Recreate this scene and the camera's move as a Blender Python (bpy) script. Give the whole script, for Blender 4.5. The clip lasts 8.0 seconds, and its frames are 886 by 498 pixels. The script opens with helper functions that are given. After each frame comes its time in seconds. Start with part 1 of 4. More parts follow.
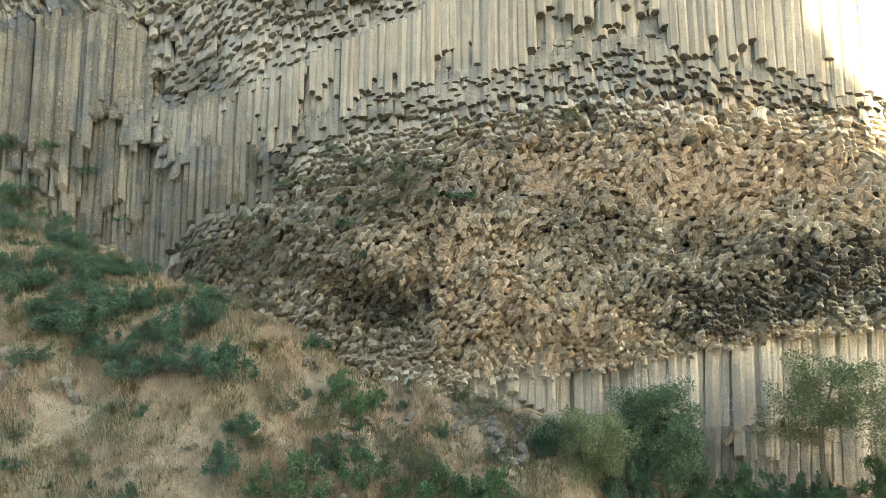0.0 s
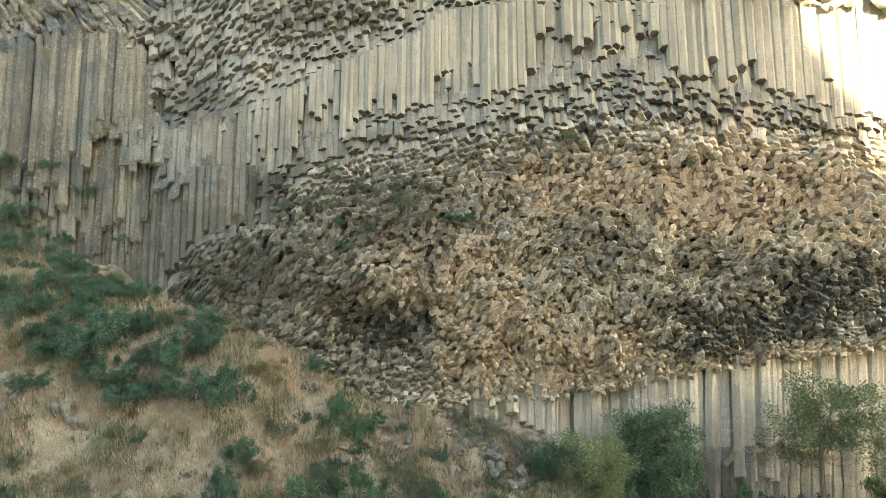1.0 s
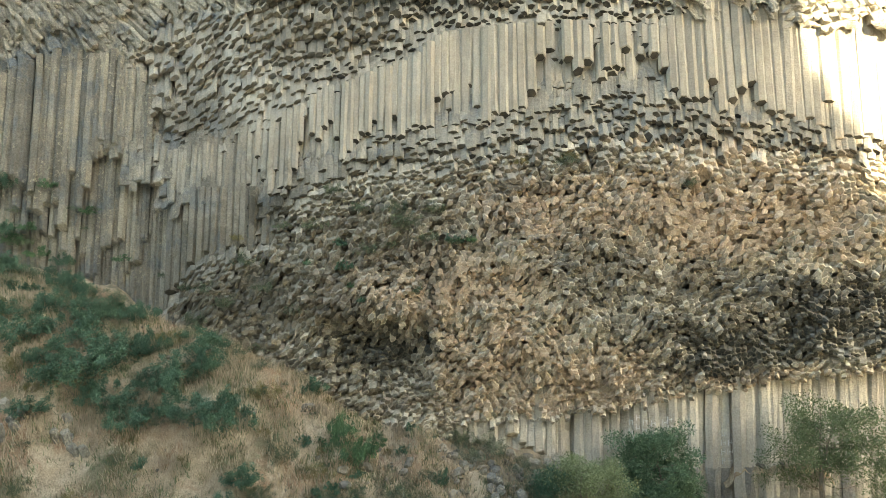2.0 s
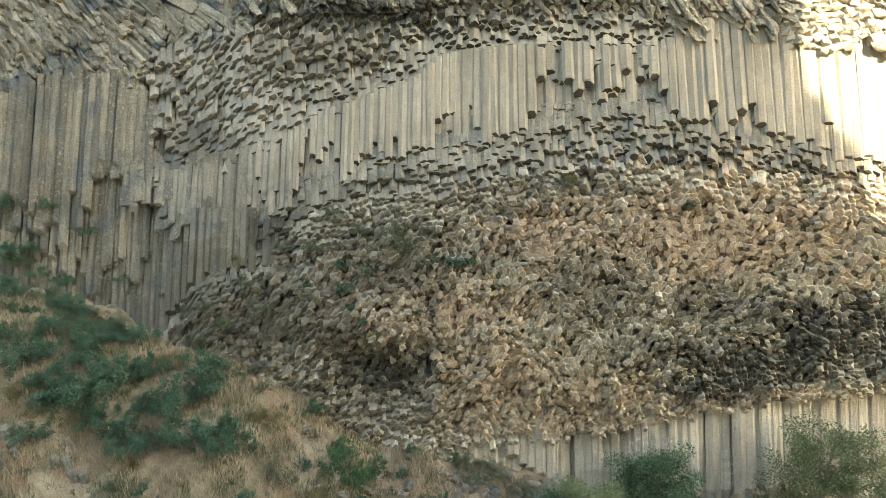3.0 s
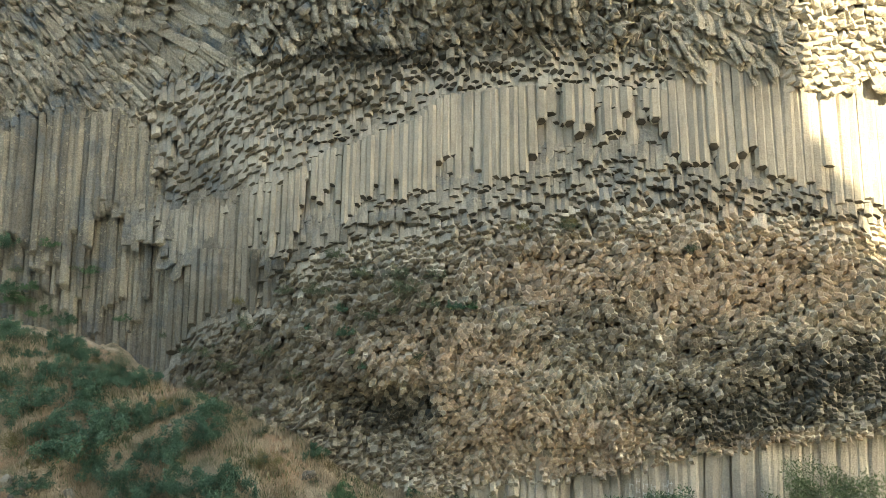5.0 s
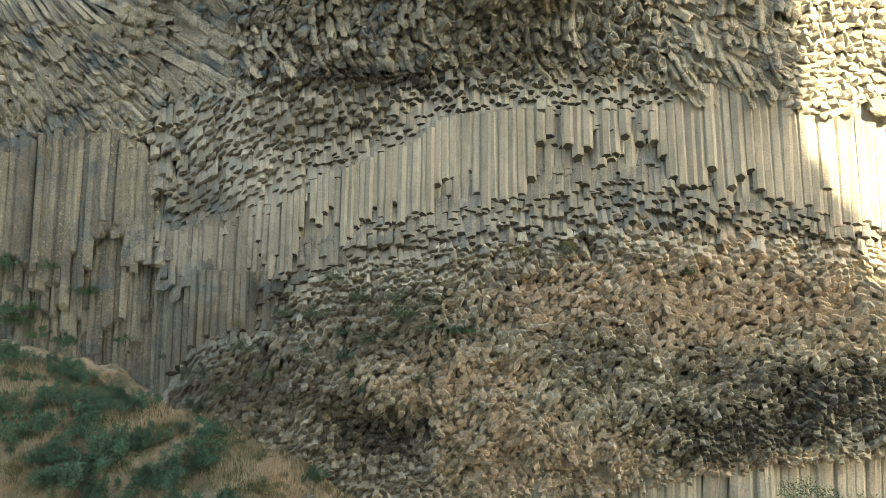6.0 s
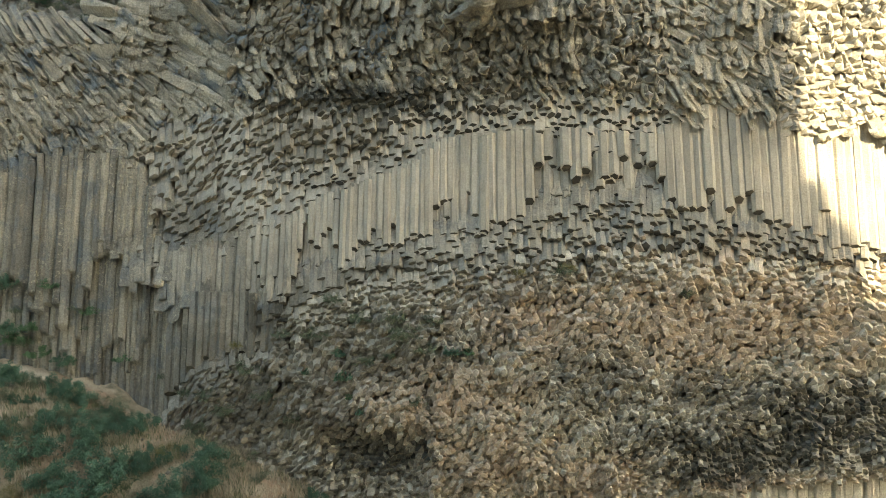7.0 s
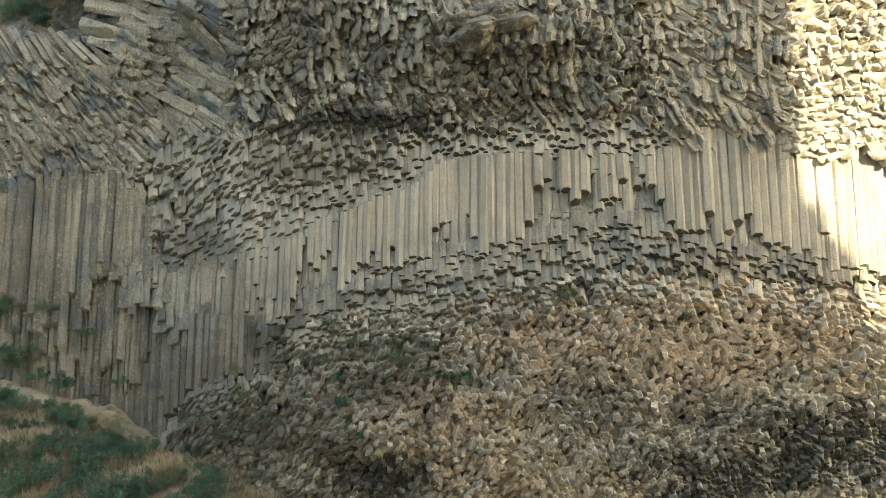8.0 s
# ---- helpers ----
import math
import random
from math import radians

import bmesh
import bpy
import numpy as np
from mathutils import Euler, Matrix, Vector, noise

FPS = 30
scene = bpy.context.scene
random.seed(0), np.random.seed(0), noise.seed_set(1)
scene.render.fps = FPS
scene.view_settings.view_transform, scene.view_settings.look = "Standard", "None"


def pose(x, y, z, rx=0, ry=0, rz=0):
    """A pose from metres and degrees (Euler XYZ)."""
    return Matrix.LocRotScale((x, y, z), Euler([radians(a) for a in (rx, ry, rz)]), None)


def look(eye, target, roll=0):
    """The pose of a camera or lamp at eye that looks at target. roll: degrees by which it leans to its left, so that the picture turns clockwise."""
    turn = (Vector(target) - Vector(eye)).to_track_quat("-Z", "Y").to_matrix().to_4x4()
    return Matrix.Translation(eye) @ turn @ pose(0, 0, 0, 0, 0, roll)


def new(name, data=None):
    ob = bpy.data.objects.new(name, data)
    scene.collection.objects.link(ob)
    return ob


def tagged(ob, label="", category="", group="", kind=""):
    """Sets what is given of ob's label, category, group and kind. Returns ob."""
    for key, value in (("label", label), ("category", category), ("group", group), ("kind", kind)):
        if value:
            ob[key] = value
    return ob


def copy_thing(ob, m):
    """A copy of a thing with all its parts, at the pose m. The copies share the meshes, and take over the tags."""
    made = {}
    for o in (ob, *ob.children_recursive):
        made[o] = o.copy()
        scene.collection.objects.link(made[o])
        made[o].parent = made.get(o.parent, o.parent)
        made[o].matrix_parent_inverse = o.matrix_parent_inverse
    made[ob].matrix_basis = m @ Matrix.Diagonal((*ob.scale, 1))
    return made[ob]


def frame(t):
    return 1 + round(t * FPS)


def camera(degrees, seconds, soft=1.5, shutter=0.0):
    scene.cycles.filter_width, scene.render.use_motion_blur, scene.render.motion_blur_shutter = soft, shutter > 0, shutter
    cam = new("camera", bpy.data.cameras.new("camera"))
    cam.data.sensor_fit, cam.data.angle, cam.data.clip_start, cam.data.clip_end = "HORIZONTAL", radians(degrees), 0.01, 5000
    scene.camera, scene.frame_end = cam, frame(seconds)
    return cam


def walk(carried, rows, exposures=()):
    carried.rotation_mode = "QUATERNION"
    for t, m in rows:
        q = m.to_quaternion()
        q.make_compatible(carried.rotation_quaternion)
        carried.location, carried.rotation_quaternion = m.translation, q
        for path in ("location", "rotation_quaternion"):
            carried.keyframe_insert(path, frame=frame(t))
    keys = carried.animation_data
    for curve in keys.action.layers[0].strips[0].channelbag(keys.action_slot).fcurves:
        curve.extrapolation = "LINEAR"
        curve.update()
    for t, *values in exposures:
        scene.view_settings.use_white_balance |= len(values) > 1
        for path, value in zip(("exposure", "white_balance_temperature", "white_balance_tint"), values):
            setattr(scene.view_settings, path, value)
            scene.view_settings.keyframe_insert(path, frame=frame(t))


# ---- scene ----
# ---- camera ----
EYE = 12.0
cam = camera(70.0, 8.0, soft=0.5)
ROWS = [
    # seconds, x, y, rise, yaw, pitch, roll
    (0.0, 0.0, 0.0, 0.0, 0.0, 0.0, 0.0),
    (0.5, 0.04, 0.004, 0.376, 0.063, 0.09, -0.013),
    (1.0, 0.036, 0.01, 0.768, 0.038, 0.172, 0.005),
    (1.5, -0.003, 0.017, 1.173, -0.043, 0.212, 0.024),
    (3.0, -0.026, -0.007, 2.415, -0.04, 0.366, 0.071),
    (3.5, -0.054, -0.016, 2.819, -0.056, 0.384, 0.111),
    (4.0, -0.065, -0.025, 3.249, -0.04, 0.379, 0.121),
    (4.5, -0.051, -0.039, 3.676, -0.008, 0.385, 0.157),
    (6.0, 0.02, -0.113, 5.089, 0.013, 0.248, 0.208),
    (6.5, 0.07, -0.142, 5.606, 0.033, 0.09, 0.19),
    (7.0, 0.105, -0.135, 6.086, 0.068, -0.006, 0.207),
    (7.5, 0.118, -0.124, 6.533, 0.051, 0.009, 0.204),
    (8.0, 0.107, -0.135, 6.989, 0.009, 0.029, 0.209),
]


def aim(x, y, rise, yaw, pitch, roll):
    eye = Vector((x, y, EYE + rise))
    way = Vector((-math.sin(radians(yaw)) * math.cos(radians(pitch)), math.cos(radians(yaw)) * math.cos(radians(pitch)), math.sin(radians(pitch))))
    return look(eye, eye + way * 25, roll)


walk(cam, [(t, aim(*rest)) for t, *rest in ROWS], [(0.0, 3.1, 9000, 4), (4.0, 2.76, 9000, 4), (8.0, 2.45, 9000, 4)])

# ---- light ----
SUN_WAY = Vector((0.66, -0.61, 0.44)).normalized()   # towards the sun
world = bpy.data.worlds.new("sky")
scene.world = world
world.use_nodes = True
sky = world.node_tree.nodes.new("ShaderNodeTexSky")
sky.sky_type = "NISHITA"
sky.sun_disc = False
sky.sun_elevation = math.asin(SUN_WAY.z)
sky.sun_rotation = math.atan2(SUN_WAY.x, SUN_WAY.y)
back = world.node_tree.nodes["Background"]
back.inputs["Strength"].default_value = 0.15
world.node_tree.links.new(sky.outputs["Color"], back.inputs["Color"])
sun = new("sun", bpy.data.lights.new("sun", "SUN"))
sun.data.energy, sun.data.angle, sun.data.color = 3.4, radians(0.5), (1.0, 0.93, 0.8)
sun.matrix_world = look(SUN_WAY * 100, (0, 0, 0))


# ---- materials ----
class Nodes:
    """A thin hand over a node tree: math and mixes in one line each."""

    def __init__(self, name):
        self.mat = bpy.data.materials.new(name)
        self.mat.use_nodes = True
        self.tree = self.mat.node_tree
        self.bsdf = self.tree.nodes["Principled BSDF"]

    def add(self, kind, **values):
        n = self.tree.nodes.new(kind)
        for key, value in values.items():
            setattr(n, key, value)
        return n

    def put(self, value, socket):
        if isinstance(value, bpy.types.NodeSocket):
            self.tree.links.new(value, socket)
        else:
            socket.default_value = value

    def calc(self, op, a, b=0.0, c=0.0, clamp=False):
        n = self.add("ShaderNodeMath", operation=op, use_clamp=clamp)
        for s, v in zip(n.inputs, (a, b, c)):
            self.put(v, s)
        return n.outputs[0]

    def noise(self, scale, detail=4.0, rough=0.6, vector=None, warp=0.0):
        n = self.add("ShaderNodeTexNoise")
        n.inputs["Scale"].default_value, n.inputs["Detail"].default_value, n.inputs["Roughness"].default_value = scale, detail, rough
        n.inputs["Distortion"].default_value = warp
        if vector is not None:
            self.tree.links.new(vector, n.inputs["Vector"])
        return n.outputs["Fac"]

    def ramp(self, fac, low, high):
        n = self.add("ShaderNodeMapRange", interpolation_type="SMOOTHSTEP")
        self.put(fac, n.inputs["Value"])
        n.inputs["From Min"].default_value, n.inputs["From Max"].default_value = low, high
        return n.outputs["Result"]

    def mix(self, fac, a, b, kind="MIX"):
        n = self.add("ShaderNodeMix", data_type="RGBA", blend_type=kind)
        self.put(fac, n.inputs[0])
        for v, s in ((a, n.inputs[6]), (b, n.inputs[7])):
            self.put((*v, 1.0) if isinstance(v, tuple) else v, s)
        return n.outputs[2]

    def bump(self, height, strength, distance):
        n = self.add("ShaderNodeBump")
        n.inputs["Strength"].default_value, n.inputs["Distance"].default_value = strength, distance
        self.tree.links.new(height, n.inputs["Height"])
        self.tree.links.new(n.outputs["Normal"], self.bsdf.inputs["Normal"])

    def where(self):
        return self.add("ShaderNodeNewGeometry").outputs["Position"]

    def chance(self):
        """One random number a piece: by object and by island."""
        a = self.add("ShaderNodeObjectInfo").outputs["Random"]
        b = self.add("ShaderNodeNewGeometry").outputs["Random Per Island"]
        return self.calc("FRACT", self.calc("ADD", a, b))

    def done(self, colour, rough=0.9):
        self.put((*colour, 1.0) if isinstance(colour, tuple) else colour, self.bsdf.inputs["Base Color"])
        self.put(rough, self.bsdf.inputs["Roughness"])
        self.bsdf.inputs["Specular IOR Level"].default_value = 0.25
        return self.mat


def blot(nd, xyz, wander, x, z, rx, rz):
    """A patch with a ragged edge round (x, z) on the cliff: 1 inside, 0 outside."""
    px, pz = xyz
    a = nd.calc("POWER", nd.calc("ABSOLUTE", nd.calc("DIVIDE", nd.calc("SUBTRACT", px, x), rx)), 2.0)
    b = nd.calc("POWER", nd.calc("ABSOLUTE", nd.calc("DIVIDE", nd.calc("SUBTRACT", pz, z), rz)), 2.0)
    d = nd.calc("ADD", nd.calc("SQRT", nd.calc("ADD", a, b)), wander)
    return nd.ramp(d, 1.3, 0.55)


def basalt(name, pale, dull, lichen=0.0, stains_shade=True, bluish=0.0, grain=0.3, rugged=0.05, hold=1.0):
    """Weathered columnar basalt: piece-to-piece tone, blotches, iron staining, black staining with painted-in shade,
    pits.
    """
    nd = Nodes(name)
    at = nd.where()
    sep = nd.add("ShaderNodeSeparateXYZ")
    nd.tree.links.new(at, sep.inputs[0])
    xyz = (sep.outputs[0], sep.outputs[2])
    col = nd.mix(nd.chance(), pale, dull)
    big = nd.noise(0.35, 5.0, 0.65, at)
    col = nd.mix(nd.calc("MULTIPLY", nd.ramp(big, 0.42, 0.68), 0.55), col, tuple(c * 0.62 for c in dull))
    if stains_shade:
        wander = nd.calc("MULTIPLY", nd.calc("SUBTRACT", nd.noise(0.55, 6.0, 0.75, at, 0.8), 0.5), 3.4)
        wander = nd.calc("ADD", wander, nd.calc("MULTIPLY", nd.calc("SUBTRACT", nd.chance(), 0.5), 0.9))
        warm = None
        for x, z, rx, rz in WARM:
            b = blot(nd, xyz, wander, x, z, rx, rz)
            warm = b if warm is None else nd.calc("MAXIMUM", warm, b)
        col = nd.mix(nd.calc("MULTIPLY", warm, 0.82 * hold), col, nd.mix(nd.chance(), (0.66, 0.53, 0.395), (0.48, 0.345, 0.245)))
        stain_shade = None
        for x, z, rx, rz in STAIN_SHADE:
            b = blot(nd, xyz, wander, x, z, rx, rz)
            stain_shade = b if stain_shade is None else nd.calc("MAXIMUM", stain_shade, b)
        col = nd.mix(nd.calc("MULTIPLY", stain_shade, 0.96 * hold), col, nd.mix(nd.chance(), (0.025, 0.027, 0.023), (0.075, 0.075, 0.062)))
        # patches mixed towards a darker grey-brown
        drab = None
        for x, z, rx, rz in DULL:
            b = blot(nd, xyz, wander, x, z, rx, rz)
            drab = b if drab is None else nd.calc("MAXIMUM", drab, b)
        col = nd.mix(nd.calc("MULTIPLY", drab, 0.74 * hold), col, nd.mix(nd.chance(), (0.085, 0.08, 0.064), (0.23, 0.205, 0.155)))
    if lichen:
        spots = nd.ramp(nd.noise(6.5, 5.0, 0.7, at), 0.53, 0.63)
        where = nd.ramp(nd.noise(0.6, 3.0, 0.6, at), 0.4, 0.55)
        col = nd.mix(nd.calc("MULTIPLY", nd.calc("MULTIPLY", spots, where), lichen), col, (0.46, 0.42, 0.31))
    if bluish:
        col = nd.mix(nd.calc("MULTIPLY", nd.ramp(nd.noise(0.8, 4.0, 0.6, at), 0.5, 0.64), bluish), col, (0.13, 0.172, 0.2))
    fine = nd.noise(14.0, 6.0, 0.7, at)
    tall = nd.add("ShaderNodeMapping")
    tall.inputs["Scale"].default_value = (3.0, 3.0, 0.35)
    nd.tree.links.new(at, tall.inputs["Vector"])
    streak = nd.noise(1.6, 4.0, 0.6, tall.outputs[0])
    col = nd.mix(nd.calc("MULTIPLY", nd.ramp(streak, 0.5, 0.68), 0.4), col, tuple(c * 0.6 for c in dull))
    col = nd.mix(grain, col, nd.mix(nd.ramp(fine, 0.3, 0.7), tuple(0.55 for _ in range(3)), tuple(1.25 for _ in range(3))), "MULTIPLY")
    nd.bump(nd.calc("ADD", nd.noise(4.0, 6.0, 0.65, at, 0.4), nd.calc("MULTIPLY", fine, 0.4)), 0.85, rugged)
    return nd.done(col, 0.88)


def plain_stuff(name, a, b, scale=3.0, rough=0.9, per_piece=True, bump=0.0):
    nd = Nodes(name)
    at = nd.where()
    col = nd.mix(nd.chance() if per_piece else nd.ramp(nd.noise(scale, 5.0, 0.65, at), 0.3, 0.7), a, b)
    n = nd.noise(scale * 3, 5.0, 0.65, at)
    col = nd.mix(0.5, col, nd.mix(nd.ramp(n, 0.3, 0.7), (0.6, 0.6, 0.6), (1.2, 1.2, 1.2)), "MULTIPLY")
    if bump:
        nd.bump(n, 0.8, bump)
    return nd.done(col, rough)


def leafage(name, a, b, patch=3.0):
    """Leaves or grass: each blade has its own tone, and whole sprigs are duller than others."""
    nd = Nodes(name)
    col = nd.mix(nd.chance(), a, b)
    dulled = nd.ramp(nd.noise(patch, 3.0, 0.6, nd.where()), 0.42, 0.6)
    col = nd.mix(nd.calc("MULTIPLY", dulled, 0.55), col, tuple(c * 0.55 for c in a))
    return nd.done(col, 0.6)


# staining, dark patches, painted-in shade on the cliff: x, z, half width, half height
WARM = [(4.92, 7.47, 5.92, 0.57), (13.35, 8.42, 5.01, 0.46), (4.01, 15.44, 3.87, 1.82), (11.30, 15.21, 7.29, 2.51), (-0.09, 12.25, 4.33, 2.05), (1.96, 9.29, 2.96, 2.05), (6.29, 8.61, 2.73, 1.37)]
# black staining, with the shade of hollow and overhang painted in
STAIN_SHADE = [(-2.60, 9.63, 2.16, 1.14), (15.85, 10.88, 4.3, 1.55), (12.43, 9.79, 3.5, 1.05), (10.84, 9.02, 2.05, 0.64), (-3.73, 24.21, 3.87, 0.80), (-7.15, 15.44, 0.91, 0.57)]
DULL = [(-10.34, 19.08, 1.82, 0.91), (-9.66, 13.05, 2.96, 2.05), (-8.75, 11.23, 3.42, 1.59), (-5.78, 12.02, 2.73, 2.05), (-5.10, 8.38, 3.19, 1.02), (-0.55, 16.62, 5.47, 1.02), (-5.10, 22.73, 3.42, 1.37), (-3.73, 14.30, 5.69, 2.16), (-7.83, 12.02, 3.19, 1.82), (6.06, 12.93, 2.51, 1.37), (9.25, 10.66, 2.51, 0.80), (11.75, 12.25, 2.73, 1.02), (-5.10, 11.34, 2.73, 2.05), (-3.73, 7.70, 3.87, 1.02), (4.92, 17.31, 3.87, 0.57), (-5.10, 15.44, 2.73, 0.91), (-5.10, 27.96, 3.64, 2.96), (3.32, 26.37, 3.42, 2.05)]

# dark ends: fresh stone, with the shade of undersides put into the colour too
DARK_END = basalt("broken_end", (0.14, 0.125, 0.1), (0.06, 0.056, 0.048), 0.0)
MID_END = basalt("grey_end", (0.28, 0.25, 0.2), (0.13, 0.122, 0.102), 0.1)
# dome ends, lighter than PALE's stone to make up for the overhang's shade
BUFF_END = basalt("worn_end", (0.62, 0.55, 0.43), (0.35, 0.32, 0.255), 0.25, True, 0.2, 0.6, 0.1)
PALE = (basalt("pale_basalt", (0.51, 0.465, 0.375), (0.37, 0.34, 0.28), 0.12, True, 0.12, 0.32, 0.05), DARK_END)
# dome sides, lightened against the same lack of light
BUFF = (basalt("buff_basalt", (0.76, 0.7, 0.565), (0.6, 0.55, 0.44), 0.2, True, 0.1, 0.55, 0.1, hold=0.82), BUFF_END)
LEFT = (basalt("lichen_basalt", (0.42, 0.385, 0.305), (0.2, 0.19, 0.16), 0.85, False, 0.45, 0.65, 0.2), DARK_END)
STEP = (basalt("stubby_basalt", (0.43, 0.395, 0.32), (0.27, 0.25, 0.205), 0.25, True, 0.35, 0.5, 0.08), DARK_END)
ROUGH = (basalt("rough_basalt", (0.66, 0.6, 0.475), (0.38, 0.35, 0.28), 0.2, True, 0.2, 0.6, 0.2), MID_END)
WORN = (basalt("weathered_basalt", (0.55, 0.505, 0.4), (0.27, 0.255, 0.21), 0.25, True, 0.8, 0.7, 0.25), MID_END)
LOW = (basalt("grey_basalt", (0.72, 0.67, 0.56), (0.54, 0.5, 0.42), 0.2, False, 0.15, 0.4, 0.08), BUFF_END)
FOOT = (basalt("blue_grey_basalt", (0.56, 0.515, 0.43), (0.34, 0.325, 0.29), 0.2, False, 0.35, 0.5, 0.14), BUFF_END)


# ---- shapes of the cliff ----
def curve(points):
    """A smooth line through (x, z) points, as a function of x."""
    xs, zs = [p[0] for p in points], [p[1] for p in points]
    return lambda x: float(np.interp(x, xs, zs))


def rise(x, middle, width):
    return 1 / (1 + math.exp(-max(-40.0, min(40.0, (x - middle) / width))))


def face_depth(x, z):
    """Distance of the cliff face from the line of the camera, seen straight ahead at (x, z)."""
    d = 25.9
    d += 1.7 * rise(-x, 8.75, 1.2) * max(rise(z, 15.21, 0.9), 0.9 * rise(-x, 10.23, 0.45))
    d += 0.9 * rise(-x, 7.15, 1.5) * rise(z, 24.78, 1.0) * rise(-z, -21.13, 0.6)
    d -= 1.3 * math.exp(-((x - 0.5) / 8.0) ** 2 - ((z - 13.0) / 5.0) ** 2) + 0.4 * math.exp(-((x - 10.5) / 8.0) ** 2 - ((z - 18.5) / 4.0) ** 2)
    d -= 0.4 * math.exp(-((x + 3.2) / 2.4) ** 2 - ((z - 11.7) / 1.0) ** 2)
    d += 0.45 * math.exp(-((x - -0.55) / 5.5) ** 2 - ((z - 22.95) / 3.0) ** 2)
    d += 0.45 * rise(x, 0.82, 1.0) * rise(-z, -8.38, 0.55)
    d -= 0.9 * rise(-x, 10.34, 1.0) * rise(-z, -12.93, 1.2)
    d += 0.5 * rise(-z, -10.84, 0.12) * rise(x, -4.37, 0.15) * rise(-x, 0.50, 0.1) * rise(z, 8.38, 0.4)
    d -= 0.9 * math.exp(-((x - 2.64) / 4.0) ** 2 - ((z - 28.19) / 2.0) ** 2)
    return d


def on_face(x, z, push=0.0):
    y = face_depth(x, z) + push
    k = y / 25.5
    return Vector((x * k, y, EYE + (z - EYE) * k))


def lump(p, scale, seed=0.0):
    return noise.fractal(Vector((p[0] * scale + seed, p[1] * scale, p[2] * scale)), 0.8, 2.0, 4)


def prism(ring, axis, length, rng, worn=0.05, bulge=0.05, cuts=3, inset=0.8, face=0.25, bevel=0.21):
    """A broken stone column: ring is its end, axis points out of the end. Returns vertices and faces."""
    n = len(ring)
    mid = sum(ring, Vector()) / n
    size = sum((p - mid).length for p in ring) / n
    bev = size * bevel * rng.uniform(0.6, 1.4)
    tilt = Vector((rng.gauss(0, 0.12), rng.gauss(face, 0.15), rng.gauss(0, 0.12)))
    verts, faces = [mid + axis * (bulge * size * rng.uniform(-1.0, 2.2))], []
    inset += rng.uniform(-0.08, 0.08)
    rings = [(inset, 0.0), (1.0, -bev)] + [(1.0, -bev - (length - bev) * (i + 1) / cuts) for i in range(cuts)]
    for j, (scale, along) in enumerate(rings):
        for p in ring:
            r = (p - mid) * scale
            if j < 2:
                r += axis * r.dot(tilt)
            k = 1 + rng.gauss(0, worn) if j > 1 else 1 + rng.gauss(0, worn * 0.7)
            verts.append(mid + r * k + axis * (along + (rng.gauss(0, 0.04) * size if j < 2 else 0)))
    for i in range(n):
        faces.append((0, 1 + i, 1 + (i + 1) % n))
    for i in range(n):
        for j in range(len(rings) - 1):
            a, b = 1 + j * n + i, 1 + j * n + (i + 1) % n
            faces.append((a, a + n, b + n, b))
    return verts, faces


def mesh_of(name, verts, faces, material):
    """material: one, or a pair (sides, broken ends): three-sided faces of a column are its end."""
    me = bpy.data.meshes.new(name)
    me.from_pydata(verts, [], faces)
    if isinstance(material, tuple):
        for m in material:
            me.materials.append(m)
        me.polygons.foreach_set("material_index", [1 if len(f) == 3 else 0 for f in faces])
    else:
        me.materials.append(material)
    return me


def part(name, verts, faces, material, parent, label="", kind=""):
    ob = new(name, mesh_of(name, verts, faces, material))
    ob.parent = parent
    return tagged(ob, label, kind=kind)


def section(name, label, pieces, material, heart, most=240):
    """One stretch of the cliff: its nearest columns as pieces of their own, the rest joined."""
    root = tagged(new(name), label, "cliff", kind="structure")
    pieces = sorted(pieces, key=lambda p: (p[2] - heart).length_squared)
    for verts, faces, _ in pieces[:most]:
        part("column", verts, faces, material, root)
    if len(pieces) > most:
        vs, fs = [], []
        for verts, faces, _ in pieces[most:]:
            o = len(vs)
            vs += verts
            fs += [tuple(i + o for i in f) for f in faces]
        part("column_mass", vs, fs, material, root, kind="stuff")
    return root


def chance_of(i, j, k=0.0):
    v = math.sin(i * 127.1 + j * 311.7 + k * 74.7) * 43758.5453
    return v - math.floor(v)


